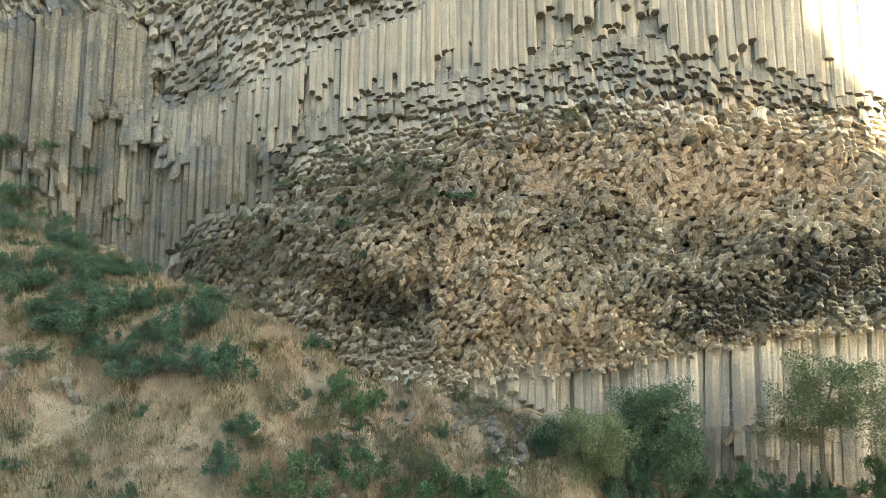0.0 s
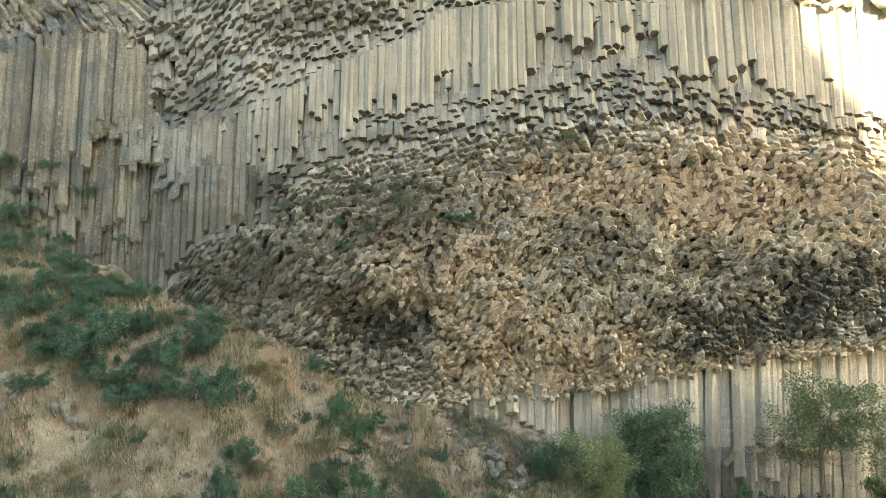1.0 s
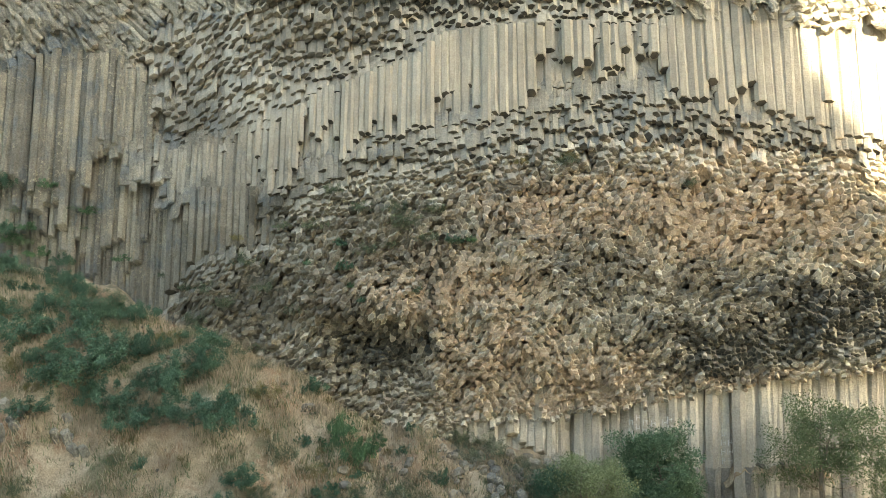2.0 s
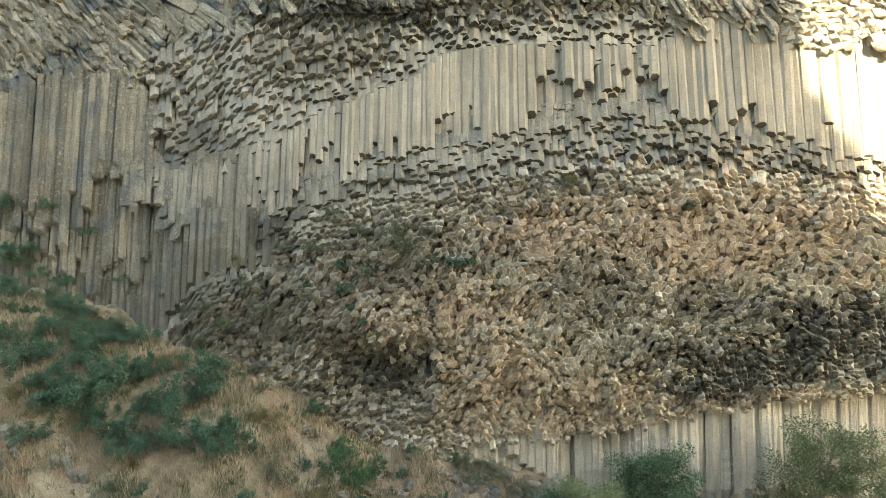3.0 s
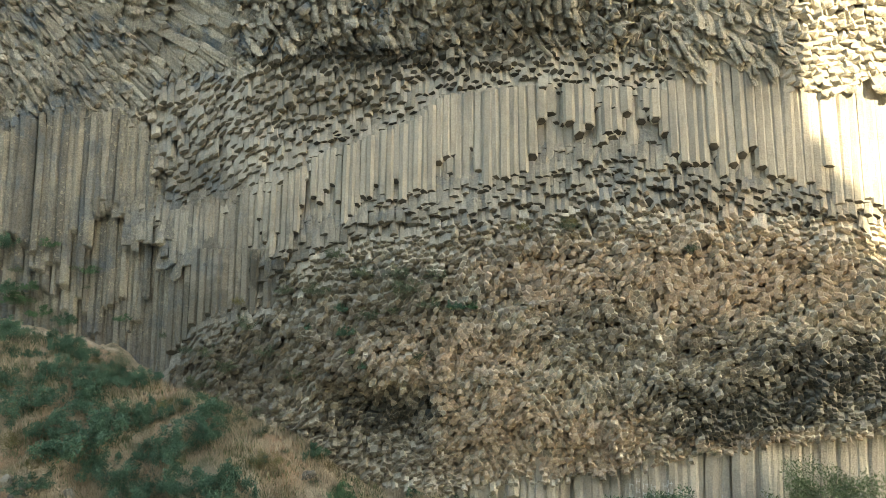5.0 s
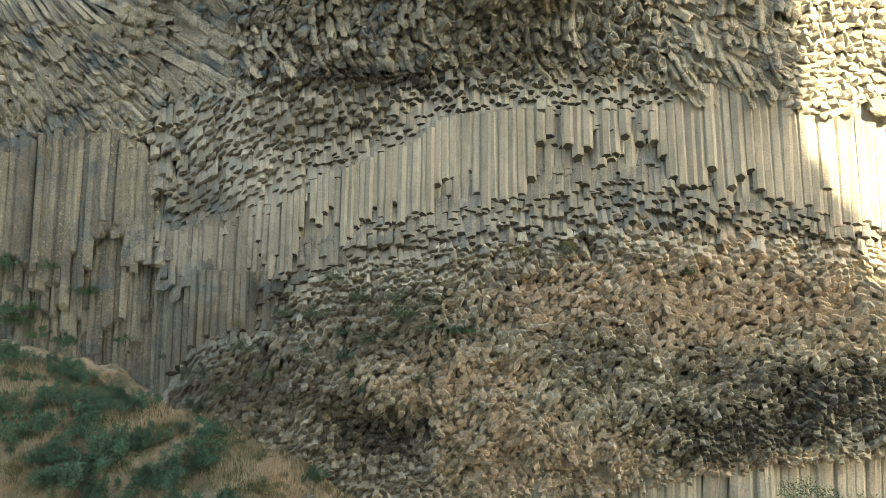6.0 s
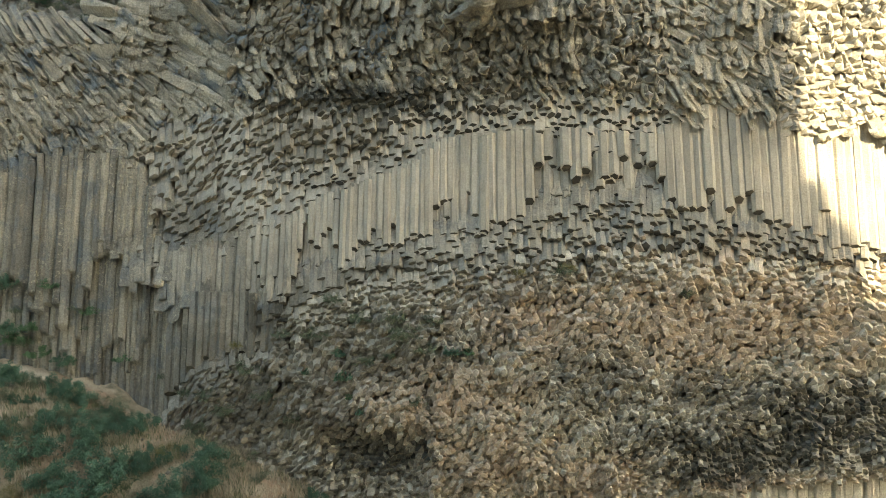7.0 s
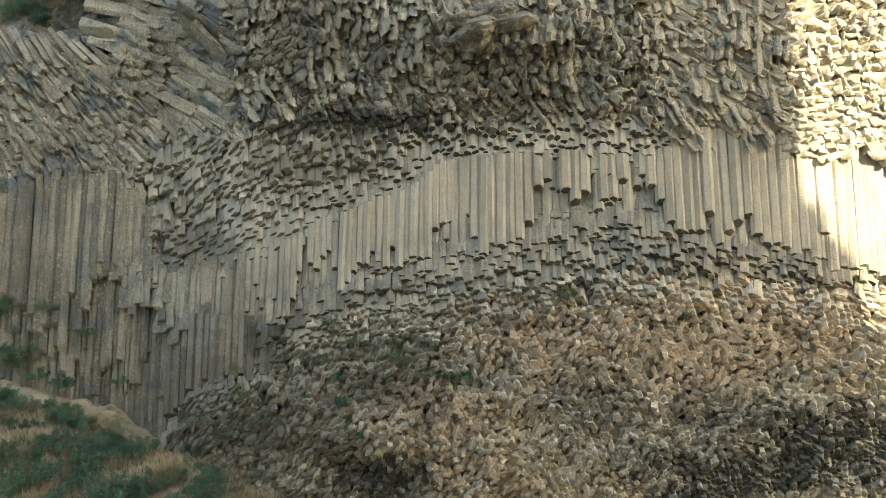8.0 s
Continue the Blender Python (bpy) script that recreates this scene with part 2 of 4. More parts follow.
def rough_face(name, label, x0, x1, z0, z1, grain, wide, long, relief, material, keep, sink=0.1, step=0.05):
    """Broken, weathered rock: worn columns as ridges that run along the grain, each stepping out towards its end.
    grain(x, z) gives metres across and along the columns."""
    xs, zs = list(np.arange(x0, x1, step)), list(np.arange(z0, z1, step))
    verts, held = [], []
    for z in zs:
        for x in xs:
            c, a = grain(x, z)
            p = (x, 5.0, z)
            cw = c / wide + 0.35 * lump(p, 0.5) + 0.18 * lump(p, 1.7)
            i = math.floor(cw)
            f = cw - i
            al = a / (long * (0.6 + 0.8 * chance_of(i, 0, 3))) + 7 * chance_of(i, 1) + 0.25 * lump(p, 1.1, 9.0)
            j = math.floor(al)
            out = relief * (0.75 * chance_of(i, j) + 0.5 * (al - j) + 0.25 * (1 - abs(2 * f - 1)) + (f - 0.5) * (chance_of(j, i, 5) - 0.4) * 1.2) + 0.25 * lump(p, 0.45, 3.0) + 0.05 * lump(p, 2.4, 5.0) + 0.02 * lump(p, 7.0, 5.0)
            verts.append(tuple(on_face(x + 0.02 * lump(p, 6.0, 1.0), z + 0.02 * lump(p, 6.0, 2.0), sink - out)))
            held.append(keep(x, z))
    w = len(xs)
    faces = []
    for j in range(len(zs) - 1):
        for i in range(w - 1):
            a = j * w + i
            if held[a] and held[a + w + 1]:
                faces.append((a, a + 1, a + w + 1, a + w))
    return tagged(new(name, mesh_of(name, verts, faces, material)), label, "rock", kind="structure")


def wander_of(rng, book, key, amount):
    if key not in book:
        book[key] = (rng.uniform(-amount, amount), rng.uniform(-amount, amount))
    return book[key]


def honeycomb(at, cols, rows, axis, seed, keep=None, wobble=0.2, rough=0.1, sink=0.0, joint=0.965, length=1.0, worn=0.05, bulge=0.08, stagger=0.0, loose=0.55, lumpy=2.2, inset=0.8, bevel=0.21, face=0.25, cuts=2):
    """Columns broken off at the face. at(c, r) gives x, z of a place in the pattern; axis(x, z) the way their ends point."""
    rng, book, pieces = random.Random(seed), {}, []
    for r in rows:
        for c in cols:
            cx = c + 0.5 * (r % 2)
            dr = rng.uniform(-stagger, stagger)
            x, z = at(cx, r + dr)
            if keep and not keep(x, z):
                continue
            a = axis(x, z, rng)
            p0 = on_face(x, z, sink)
            push = rough * (lump(p0, 0.8, seed) * lumpy + rng.gauss(0, loose))
            corners = []
            for dx, dz in ((0.0, -2 / 3), (0.5, -1 / 3), (0.5, 1 / 3), (0.0, 2 / 3), (-0.5, 1 / 3), (-0.5, -1 / 3)):
                key = (round(2 * (cx + dx)), round(3 * (r + dz)))
                jx, jz = wander_of(rng, book, key, wobble)
                corners.append(on_face(*at(cx + dx + jx, r + dr + dz + jz * 0.8), sink))
            mid = sum(corners, Vector()) / 6
            tight = joint * rng.uniform(0.97, 1.05)
            ring = [mid + (p - mid + a * (mid - p).dot(a)) * tight + a * push for p in corners]
            if rng.random() < 0.1:
                ring.pop(rng.randrange(6))
            pieces.append((*prism(ring, a, length, rng, worn, bulge, inset=inset, bevel=bevel, face=face, cuts=cuts), mid))
    return pieces


def standing(x0, x1, width, low, high, depth_rows, lean, seed, sink=0.0, breaks=0.25, drop=1.2, step=0.1, worn=0.03, keep=None, cuts=4, ragged=0.14, anchor=None, turn=0.4, deep=0.62):
    """Upright columns packed side by side, hanging down to low(x), their feet leaning lean degrees out of the face.
    Neighbours break off together: whole groups end higher up where the rock has fallen away."""
    rng, pieces, x = random.Random(seed), [], x0
    while x < x1:
        w = width(x)
        for r in range(depth_rows):
            px = x + (0.5 * w if r % 2 else 0)
            zb, zt = low(px), high(px)
            fallen = noise.noise(Vector((px * 0.55, r * 3.7, seed * 1.9))) + 0.35 * noise.noise(Vector((px * 1.9, r * 3.7, seed * 2.3)))
            z = zb + rng.gauss(0, step) - 0.1 * r
            z += max(0.0, fallen + breaks - 0.35) * drop * 1.5 * (1 - 0.8 * rise(px, 12.8, 0.4)) * (1 if r < depth_rows - 1 else 0.25)
            if rng.random() < 0.12:
                z += rng.random() * drop * 0.4
            if z > zt - 0.2 or (keep and not keep(px, z)):
                continue
            even = 0.0 if anchor is None else face_depth(px, anchor) - face_depth(px, z)
            flat = deep - 0.32 * rise(px, 12.89, 0.7)
            mid = on_face(px, z, even + (sink(px) if callable(sink) else sink) + r * 0.86 * w * flat + rng.gauss(0, (ragged if px < 13.4 else 0.03) * w))
            th, si = radians(lean + rng.gauss(0, 0.5)), radians(rng.gauss(0, 0.4) + tilt_of(px))
            a = Vector((math.sin(si), -math.sin(th), -math.cos(th))).normalized()
            n = 6 if px > 12.8 else rng.choice((5, 6, 6, 6, 6))
            spin = rng.gauss(turn, 0.1)
            ring = []
            for i in range(n):
                ang = spin + 2 * math.pi * i / n + math.pi / 6
                rad = w * 0.635 * rng.uniform(0.95, 1.06)
                q = Vector((math.cos(ang) * rad, math.sin(ang) * rad * flat, 0))
                ring.append(mid + q - a * q.dot(a))
            pieces.append((*prism(ring, a, (zt - z) * mid.y / 25.5 + 0.7, rng, worn, 0.1, cuts, inset=0.86, face=1.0, bevel=0.12), mid))
        x += w
    return pieces


def tilt_of(x):
    return max(-1.5, min(1.0, (x - 2.0) * 0.1))


def heart_of(x, z):
    return on_face(x, z)


# edges between the bands of the cliff
PIPE_LOW = curve([(-12.62, 18.29), (-11.89, 17.37), (-11.02, 16.08), (-10.00, 15.48), (-7.83, 15.55), (-6.47, 16.08), (-5.37, 16.51), (-4.19, 16.90), (-3.28, 18.29), (-1.91, 18.29), (-0.55, 18.63), (1.05, 18.92), (2.64, 19.13), (4.92, 19.47), (6.74, 19.81), (8.56, 19.95), (9.93, 19.77), (11.30, 19.08), (12.66, 18.63), (14.48, 18.63), (16.31, 17.83), (19.49, 17.49)])
PIPE_TOP = curve([(-12.62, 19.31), (-11.71, 17.72), (-11.02, 16.92), (-9.43, 17.72), (-7.61, 18.29), (-5.56, 18.97), (-5.10, 19.42), (-4.19, 19.77), (-3.05, 20.22), (-1.46, 20.79), (-0.09, 21.82), (2.64, 22.23), (4.92, 22.32), (7.20, 22.16), (9.02, 22.04), (9.82, 23.30), (13.80, 23.41), (14.48, 22.50), (19.49, 22.73)])
SCALE_TOP = curve([(-13.30, 20.45), (-12.62, 21.82), (-11.02, 22.50), (-8.29, 23.52), (-6.01, 24.55), (-1.91, 24.55), (0.36, 24.43), (4.92, 24.55), (7.20, 24.21), (9.47, 23.98), (10.16, 23.41), (19.49, 23.41)])
SCALE_LOW = curve([(-13.30, 18.63), (-12.16, 15.89), (-11.02, 16.12), (-9.43, 17.58), (-7.61, 18.17), (-5.56, 18.85), (-5.10, 19.31), (-4.19, 19.67), (-3.05, 20.13), (-1.46, 20.68), (-0.09, 21.70), (2.64, 22.13), (4.92, 22.23), (7.20, 22.04), (9.02, 21.95), (10.16, 23.18)])
LEFT_TOP = curve([(-19.68, 19.77), (-17.85, 19.95), (-16.49, 20.34), (-14.89, 20.68), (-13.07, 20.34), (-12.16, 19.54), (-11.02, 17.37), (-10.00, 15.67), (-6.47, 15.21)])
LEFT_LOW = curve([(-19.68, 12.71), (-17.85, 12.48), (-14.44, 12.02), (-12.39, 10.88), (-11.02, 10.54), (-9.66, 10.20), (-6.47, 9.29)])
BUD_TOP = curve([(-12.16, 12.02), (-11.25, 13.05), (-10.57, 13.73), (-9.43, 13.57), (-7.83, 14.19), (-6.47, 15.21), (-5.37, 15.78), (-3.96, 16.24), (-3.05, 16.81), (-0.55, 17.15), (2.64, 17.37), (4.92, 17.72), (8.34, 17.83), (11.75, 17.37), (14.03, 17.49), (19.49, 16.69)])
LOW_TOP = curve([(-4.19, 8.38), (-1.91, 7.70), (0.36, 7.13), (2.64, 7.13), (4.92, 7.29), (7.42, 7.74), (9.47, 8.04), (11.75, 8.38), (14.03, 8.72), (17.85, 9.11), (19.49, 9.29)])
GROUND_LINE = curve([(-19.68, 12.82), (-17.85, 12.82), (-14.44, 12.36), (-12.39, 10.88), (-11.02, 10.54), (-8.75, 9.97), (-7.15, 9.29), (-5.10, 7.88), (-3.73, 7.19), (-1.91, 6.67), (-0.09, 6.22), (2.64, 5.53), (4.92, 5.19), (10.38, 4.74), (19.49, 4.74)])


def aslant(theta, side=0.0, spread=6.0, swing=0.0):
    """An axis that points theta degrees out of the face from straight down, side degrees along it, and swings towards the middle by so many degrees a metre."""
    def axis(x, z, rng):
        th = radians((theta(x, z) if callable(theta) else theta) + rng.gauss(0, spread))
        si = radians((side(x, z) if callable(side) else side) + rng.gauss(0, spread))
        sw = radians(-x * swing + rng.gauss(0, spread * 0.7))
        return Vector((math.sin(si) * math.cos(th) + math.sin(th) * math.sin(sw), -math.sin(th) * math.cos(sw), -math.cos(si) * math.cos(th))).normalized()
    return axis


def hanging(edge, x0, width, height, way=-1):
    """A pattern whose rows follow an edge, below it (way -1) or above it (way 1)."""
    return lambda c, r: (x0 + c * width, edge(x0 + c * width) + way * (r + 0.5) * height)


def slanting(x0, z0, beta, width, height):
    """A pattern whose columns run down along the face, beta degrees below level."""
    ca, sa = math.cos(radians(beta)), math.sin(radians(beta))
    return lambda c, r: (x0 + sa * c * width + ca * r * height, z0 + ca * c * width - sa * r * height)


def cells(x0, x1, width):
    return range(-1, int((x1 - x0) / width) + 2)


# ---- ground ----
FOOT_LINE = curve([(-400, 15), (-60, 15.5), (-18, 12.7), (-14.5, 12.2), (-12.3, 10.9), (-8.5, 9.9), (-6.5, 8.9), (-4.9, 7.7), (-2, 6.5), (2.6, 5.5), (4.9, 4.9), (6.6, 3.0), (9, 2.2), (400, 2.0)])


def ground_z(x, y):
    d = max(0.0, 25.3 - y)
    z = FOOT_LINE(x) - (0.1 * d + 0.15 * d * d if d < 4.5 else 3.49 + 1.4 * (d - 4.5))
    if y > 5:
        z += 0.5 * lump((x, y, 3.0), 0.35) + 0.16 * lump((x, y, 9.0), 1.6)
    if abs(x) > 60 or y > 34:
        z = min(z, 0.0)
    return max(z, 0.15 * lump((x, y, 1.0), 0.1) if abs(x) < 100 and abs(y) < 100 else 0.0)


def build_ground(material):
    far = [60, 90, 150, 300, 700, 1600, 3000]
    xs = [-v for v in reversed(far)] + list(np.arange(-36, 36.1, 0.24)) + far
    ys = [-v for v in reversed(far)] + list(np.arange(-50, 12, 4.0)) + list(np.arange(12, 28.2, 0.2)) + [34] + far
    verts = [(x, y, ground_z(x, y)) for y in ys for x in xs]
    w = len(xs)
    faces = [(j * w + i, j * w + i + 1, (j + 1) * w + i + 1, (j + 1) * w + i) for j in range(len(ys) - 1) for i in range(w - 1)]
    me = mesh_of("ground", verts, faces, material)
    me.polygons.foreach_set("use_smooth", [True] * len(faces))
    return tagged(new("ground", me), "dry grassy hillside of brown soil below the cliff", "ground", kind="structure")


def soil():
    nd = Nodes("dry_soil")
    at = nd.where()
    col = nd.mix(nd.ramp(nd.noise(0.8, 5.0, 0.65, at), 0.35, 0.65), (0.38, 0.3, 0.205), (0.5, 0.41, 0.295))
    col = nd.mix(nd.calc("MULTIPLY", nd.ramp(nd.noise(2.6, 6.0, 0.7, at), 0.5, 0.7), 0.8), col, (0.2, 0.16, 0.11))
    col = nd.mix(nd.calc("MULTIPLY", nd.ramp(nd.noise(0.6, 4.0, 0.6, at, 0.5), 0.5, 0.62), 0.7), col, (0.34, 0.215, 0.14))
    col = nd.mix(nd.calc("MULTIPLY", nd.ramp(nd.noise(0.5, 3.0, 0.6, at), 0.54, 0.66), 0.7), col, (0.12, 0.125, 0.07))
    fine = nd.noise(22.0, 5.0, 0.7, at)
    col = nd.mix(0.6, col, nd.mix(nd.ramp(fine, 0.3, 0.7), (0.5, 0.5, 0.5), (1.3, 1.3, 1.3)), "MULTIPLY")
    nd.bump(nd.calc("ADD", fine, nd.noise(4.0, 5.0, 0.6, at)), 0.9, 0.08)
    return nd.done(col, 0.95)


SOIL = soil()
build_ground(SOIL)

# ---- cliff ----


def body_depth(x, z):
    d = 1.2 + 0.5 * lump((x, 0, z), 0.5)
    d += 0.7 * max(0.0, z - 26.03) * rise(-x, 13.53, 0.25)
    d += max(0.0, face_depth(x, z - 1.3) - face_depth(x, z))
    return d


def build_body(material):
    """The mass of rock behind the columns, with the plateau on top."""
    side = [60, 90, 160, 400]
    xs = [-v for v in reversed(side)] + list(np.arange(-30, 30.1, 0.3)) + side
    zs = list(np.arange(-3, 39.1, 0.3))
    verts = [tuple(on_face(x, z, body_depth(x, z))) for z in zs for x in xs]
    top = verts[-len(xs):]
    for back_off in (6, 25, 120, 400):
        verts += [(x, y + back_off, z + 0.05 * back_off + 0.8 * lump((x, y + back_off, 2.0), 0.1)) for x, y, z in top]
    w = len(xs)
    faces = [(j * w + i, j * w + i + 1, (j + 1) * w + i + 1, (j + 1) * w + i) for j in range(len(zs) + 3) for i in range(w - 1)]
    return tagged(new("cliff_wall", mesh_of("cliff_wall", verts, faces, material)), "tall weathered basalt cliff wall behind the columns", "cliff", kind="structure")


build_body(WORN[0])


def build_shade_rock(name, label, rim, xs, y0, step, material):
    """Unseen rock added behind the camera: it shuts off the low sky and shades most of the cliff."""
    verts, n = [], 13
    for j in range(n):
        for x in xs:
            s = min(1.0, j / 9)
            z = -2 + (rim(x) + 0.4 * lump((x, 0, 0), 0.8) + 2) * s
            verts.append((x, y0 + 3.0 * (1 - s) - (0 if j < 10 else (j - 9) * step), z if j < 12 else -2.0))
    w = len(xs)
    faces = [(j * w + i, (j + 1) * w + i, (j + 1) * w + i + 1, j * w + i + 1) for j in range(n - 1) for i in range(w - 1)]
    return tagged(new(name, mesh_of(name, verts, faces, material)), label, "cliff", kind="structure")


# added tower, out of view; its rim is cut to place the shadow's edge
build_shade_rock("gorge_wall_1", "unseen basalt rock tower added to shade the cliff",
               curve([(11, 4), (13, 40), (15, 62), (35, 65), (50.6, 63), (50.9, 45.8), (52.0, 45.0), (52.2, 44.1), (53.3, 43.4), (53.6, 41.4), (54.9, 39.7), (59, 28), (64, 4)]),
               list(np.arange(11, 64.1, 0.2)), -8, 8, FOOT[0])
# opposite wall, out of view, its height set to shut off low sky
build_shade_rock("gorge_wall_2", "unseen opposite wall of the gorge, raised to block the low sky", curve([(-260, 78), (-60, 74), (-20, 66), (20, 60), (55, 56), (72, 38), (90, 24), (260, 18)]), list(np.arange(-260, 261, 4.0)), -60, 60, FOOT[0])


# dome of column ends
BX = -12.50
nook_low = curve([(-12.16, 12.25), (-11.02, 11.80), (-9.66, 13.28), (-8.06, 13.50), (-6.70, 13.96)])
nook_top = curve([(-12.16, 15.44), (-6.70, 15.55)])
bud_theta = lambda x, z: (42 + 40 * rise(BUD_TOP(x) - z, 1.0, 0.4)) * (0.8 + 0.2 * rise(z - LOW_TOP(x) - 0.1 * max(0.0, x - 6.0), 1.2, 0.45)) * (1 - 0.2 * rise(-x, 4.5, 1.2))
bud_axis = aslant(bud_theta, lambda x, z: 5 * math.sin(x * 1.3 + z * 0.9), 5.0, 1.7)
bud_keep = lambda x, z: not (x < -6.9 and z > nook_low(x) - 0.05) and z < BUD_TOP(x) + 0.1 + 0.35 * lump((x, 3, z), 1.1) * (x < -6.92) and x > -11.02 + 0.7 * lump((x, 5, z), 0.9) and z > max(LOW_TOP(x) - 0.4 if x > 0.36 else -9, GROUND_LINE(x) - 0.3)


def bud_at(c, r):
    """Rows of ends under an arch: coarse at its crown and to the right, finer towards the foot."""
    down = r * 0.235 - 0.0008 * r * r
    x = BX + c * 0.21 + 0.00026 * c * c
    mid = 0.5 * rise(x, -4.0, 3.0)
    x = 3.0 + (x - 3.0) * (1 - 0.011 * r * mid)
    return x, 18.1 - 0.012 * (x - 9.0) ** 2 - down + 0.16 * math.sin(x * 0.8 + r * 0.13) + 0.1 * math.sin(x * 2.1 - r * 0.3)


ends = honeycomb(bud_at, range(-2, 148), range(-1, 72), bud_axis, 3, bud_keep, 0.22, 0.12, length=1.0, worn=0.06, bulge=0.1, loose=1.05, lumpy=2.2, inset=0.86, joint=0.98, bevel=0.1)
bud_mid = lambda x: 12.4 + 0.5 * math.sin(x * 0.9) + 0.3 * math.sin(x * 2.3)
upper_end = lambda p: EYE + (p[2].z - EYE) * 25.5 / p[2].y > bud_mid(p[2].x)
coarse, finer = [p for p in ends if upper_end(p)], [p for p in ends if not upper_end(p)]
BUD_PARTS = (
    (-99, -6.01, "dark grey basalt column ends beside dry shrubs"), (-6.01, -3.05, "brown and grey basalt column ends over dry grass"),
    (-3.05, -0.32, "brown and black-stained column ends round a shallow shaded hollow"), (-0.32, 2.19, "tan hexagonal basalt column ends"),
    (2.19, 4.69, "rust-coloured and tan basalt column ends"), (4.69, 7.20, "grey and brown hexagonal basalt column ends"),
    (7.20, 9.82, "grey column ends with rusty patches"), (9.82, 12.43, "rusty and grey basalt column ends"),
    (12.43, 15.17, "brown and black stained column ends"), (15.17, 99, "pale and black stained column ends"))
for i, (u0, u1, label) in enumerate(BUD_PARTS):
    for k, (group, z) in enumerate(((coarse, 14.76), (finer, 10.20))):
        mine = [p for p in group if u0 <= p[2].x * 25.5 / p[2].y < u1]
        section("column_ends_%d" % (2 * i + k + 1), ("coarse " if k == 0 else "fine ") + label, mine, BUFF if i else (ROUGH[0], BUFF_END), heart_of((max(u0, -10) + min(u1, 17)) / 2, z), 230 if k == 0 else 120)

# short stubs between the long columns and the dome
STEP_EDGE = lambda x: sum(PIPE_LOW(x + d) for d in (-2.0, -1.2, -0.4, 0.4, 1.2, 2.0)) / 6
STEP_W = 0.31
tr_at = lambda c, r: (-7.49 + c * STEP_W, STEP_EDGE(-7.49 + c * STEP_W) + 0.3 - r * 0.44)
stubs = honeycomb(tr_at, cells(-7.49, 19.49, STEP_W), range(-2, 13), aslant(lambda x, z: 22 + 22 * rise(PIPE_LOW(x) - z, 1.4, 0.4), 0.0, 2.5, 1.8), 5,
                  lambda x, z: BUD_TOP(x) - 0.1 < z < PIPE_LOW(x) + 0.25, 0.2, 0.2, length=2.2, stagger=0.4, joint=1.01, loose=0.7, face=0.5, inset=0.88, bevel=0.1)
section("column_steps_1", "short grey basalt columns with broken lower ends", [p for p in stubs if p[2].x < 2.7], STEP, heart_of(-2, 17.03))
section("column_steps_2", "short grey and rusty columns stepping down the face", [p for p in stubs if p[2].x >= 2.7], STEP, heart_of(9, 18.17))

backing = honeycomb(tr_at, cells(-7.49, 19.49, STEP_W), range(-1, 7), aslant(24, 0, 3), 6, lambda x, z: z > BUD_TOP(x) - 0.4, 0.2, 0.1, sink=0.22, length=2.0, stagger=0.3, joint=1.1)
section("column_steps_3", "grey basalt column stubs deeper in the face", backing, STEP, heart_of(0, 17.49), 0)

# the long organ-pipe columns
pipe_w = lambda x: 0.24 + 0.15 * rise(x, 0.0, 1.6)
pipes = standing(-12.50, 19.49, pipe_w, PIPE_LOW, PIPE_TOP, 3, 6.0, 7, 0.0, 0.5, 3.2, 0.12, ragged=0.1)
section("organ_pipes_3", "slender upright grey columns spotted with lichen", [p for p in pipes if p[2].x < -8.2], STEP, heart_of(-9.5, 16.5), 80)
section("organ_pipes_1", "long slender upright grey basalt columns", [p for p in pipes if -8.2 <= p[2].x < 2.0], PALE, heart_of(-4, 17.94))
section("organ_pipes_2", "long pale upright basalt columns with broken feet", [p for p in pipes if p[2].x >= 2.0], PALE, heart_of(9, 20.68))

# scales above the pipes
SCALE_EDGE = lambda x: sum(SCALE_LOW(max(-11.0, x) + d) for d in (-1.6, -0.8, 0.0, 0.8, 1.6)) / 5
sc_at = lambda c, r: (-13.41 + c * 0.29, SCALE_EDGE(-13.41 + c * 0.29) + (r + 0.5) * 0.37)
scales = honeycomb(sc_at, cells(-13.41, 10.27, 0.29), range(-5, 23), aslant(lambda x, z: 20 + 8 * rise(z - SCALE_LOW(x), 0.8, 0.4), 0.0, 2.5, 2.0), 9,
                   lambda x, z: SCALE_LOW(x) < z < SCALE_TOP(x), 0.2, 0.17, length=1.6, stagger=0.35, joint=1.0, loose=0.8, face=0.5, inset=0.88, bevel=0.1)
scales = [p for p in scales if p[2].x > -10.34 or math.sin(p[2].x * 83.1 + p[2].z * 61.7) > 1.0 - 2.2 * rise(p[2].x, -12.50, 0.7)]
section("column_scales_3", "greyish lichen-spotted basalt column stubs", [p for p in scales if p[2].x < -9.3], (STEP[0], MID_END), heart_of(-10.5, 19.0), 120)
section("column_scales_1", "overlapping pale basalt column stubs", [p for p in scales if -9.3 <= p[2].x < -5.5], (PALE[0], MID_END), heart_of(-7.5, 19.77), 200)
section("column_scales_2", "rows of dark-ended basalt column stubs", [p for p in scales if p[2].x >= -5.5], PALE, heart_of(-2, 23.18))

# upright columns on the left
stout = lambda x: 0.26 + 0.08 * rise(-x, 14.5, 0.8) + 0.05 * math.sin(x * 7.3)
narrow = lambda x: 0.3 + 0.04 * math.sin(x * 6.1)
slim = lambda x: 0.24 + 0.04 * rise(-x, 14.5, 0.8) + 0.04 * math.sin(x * 6.1)
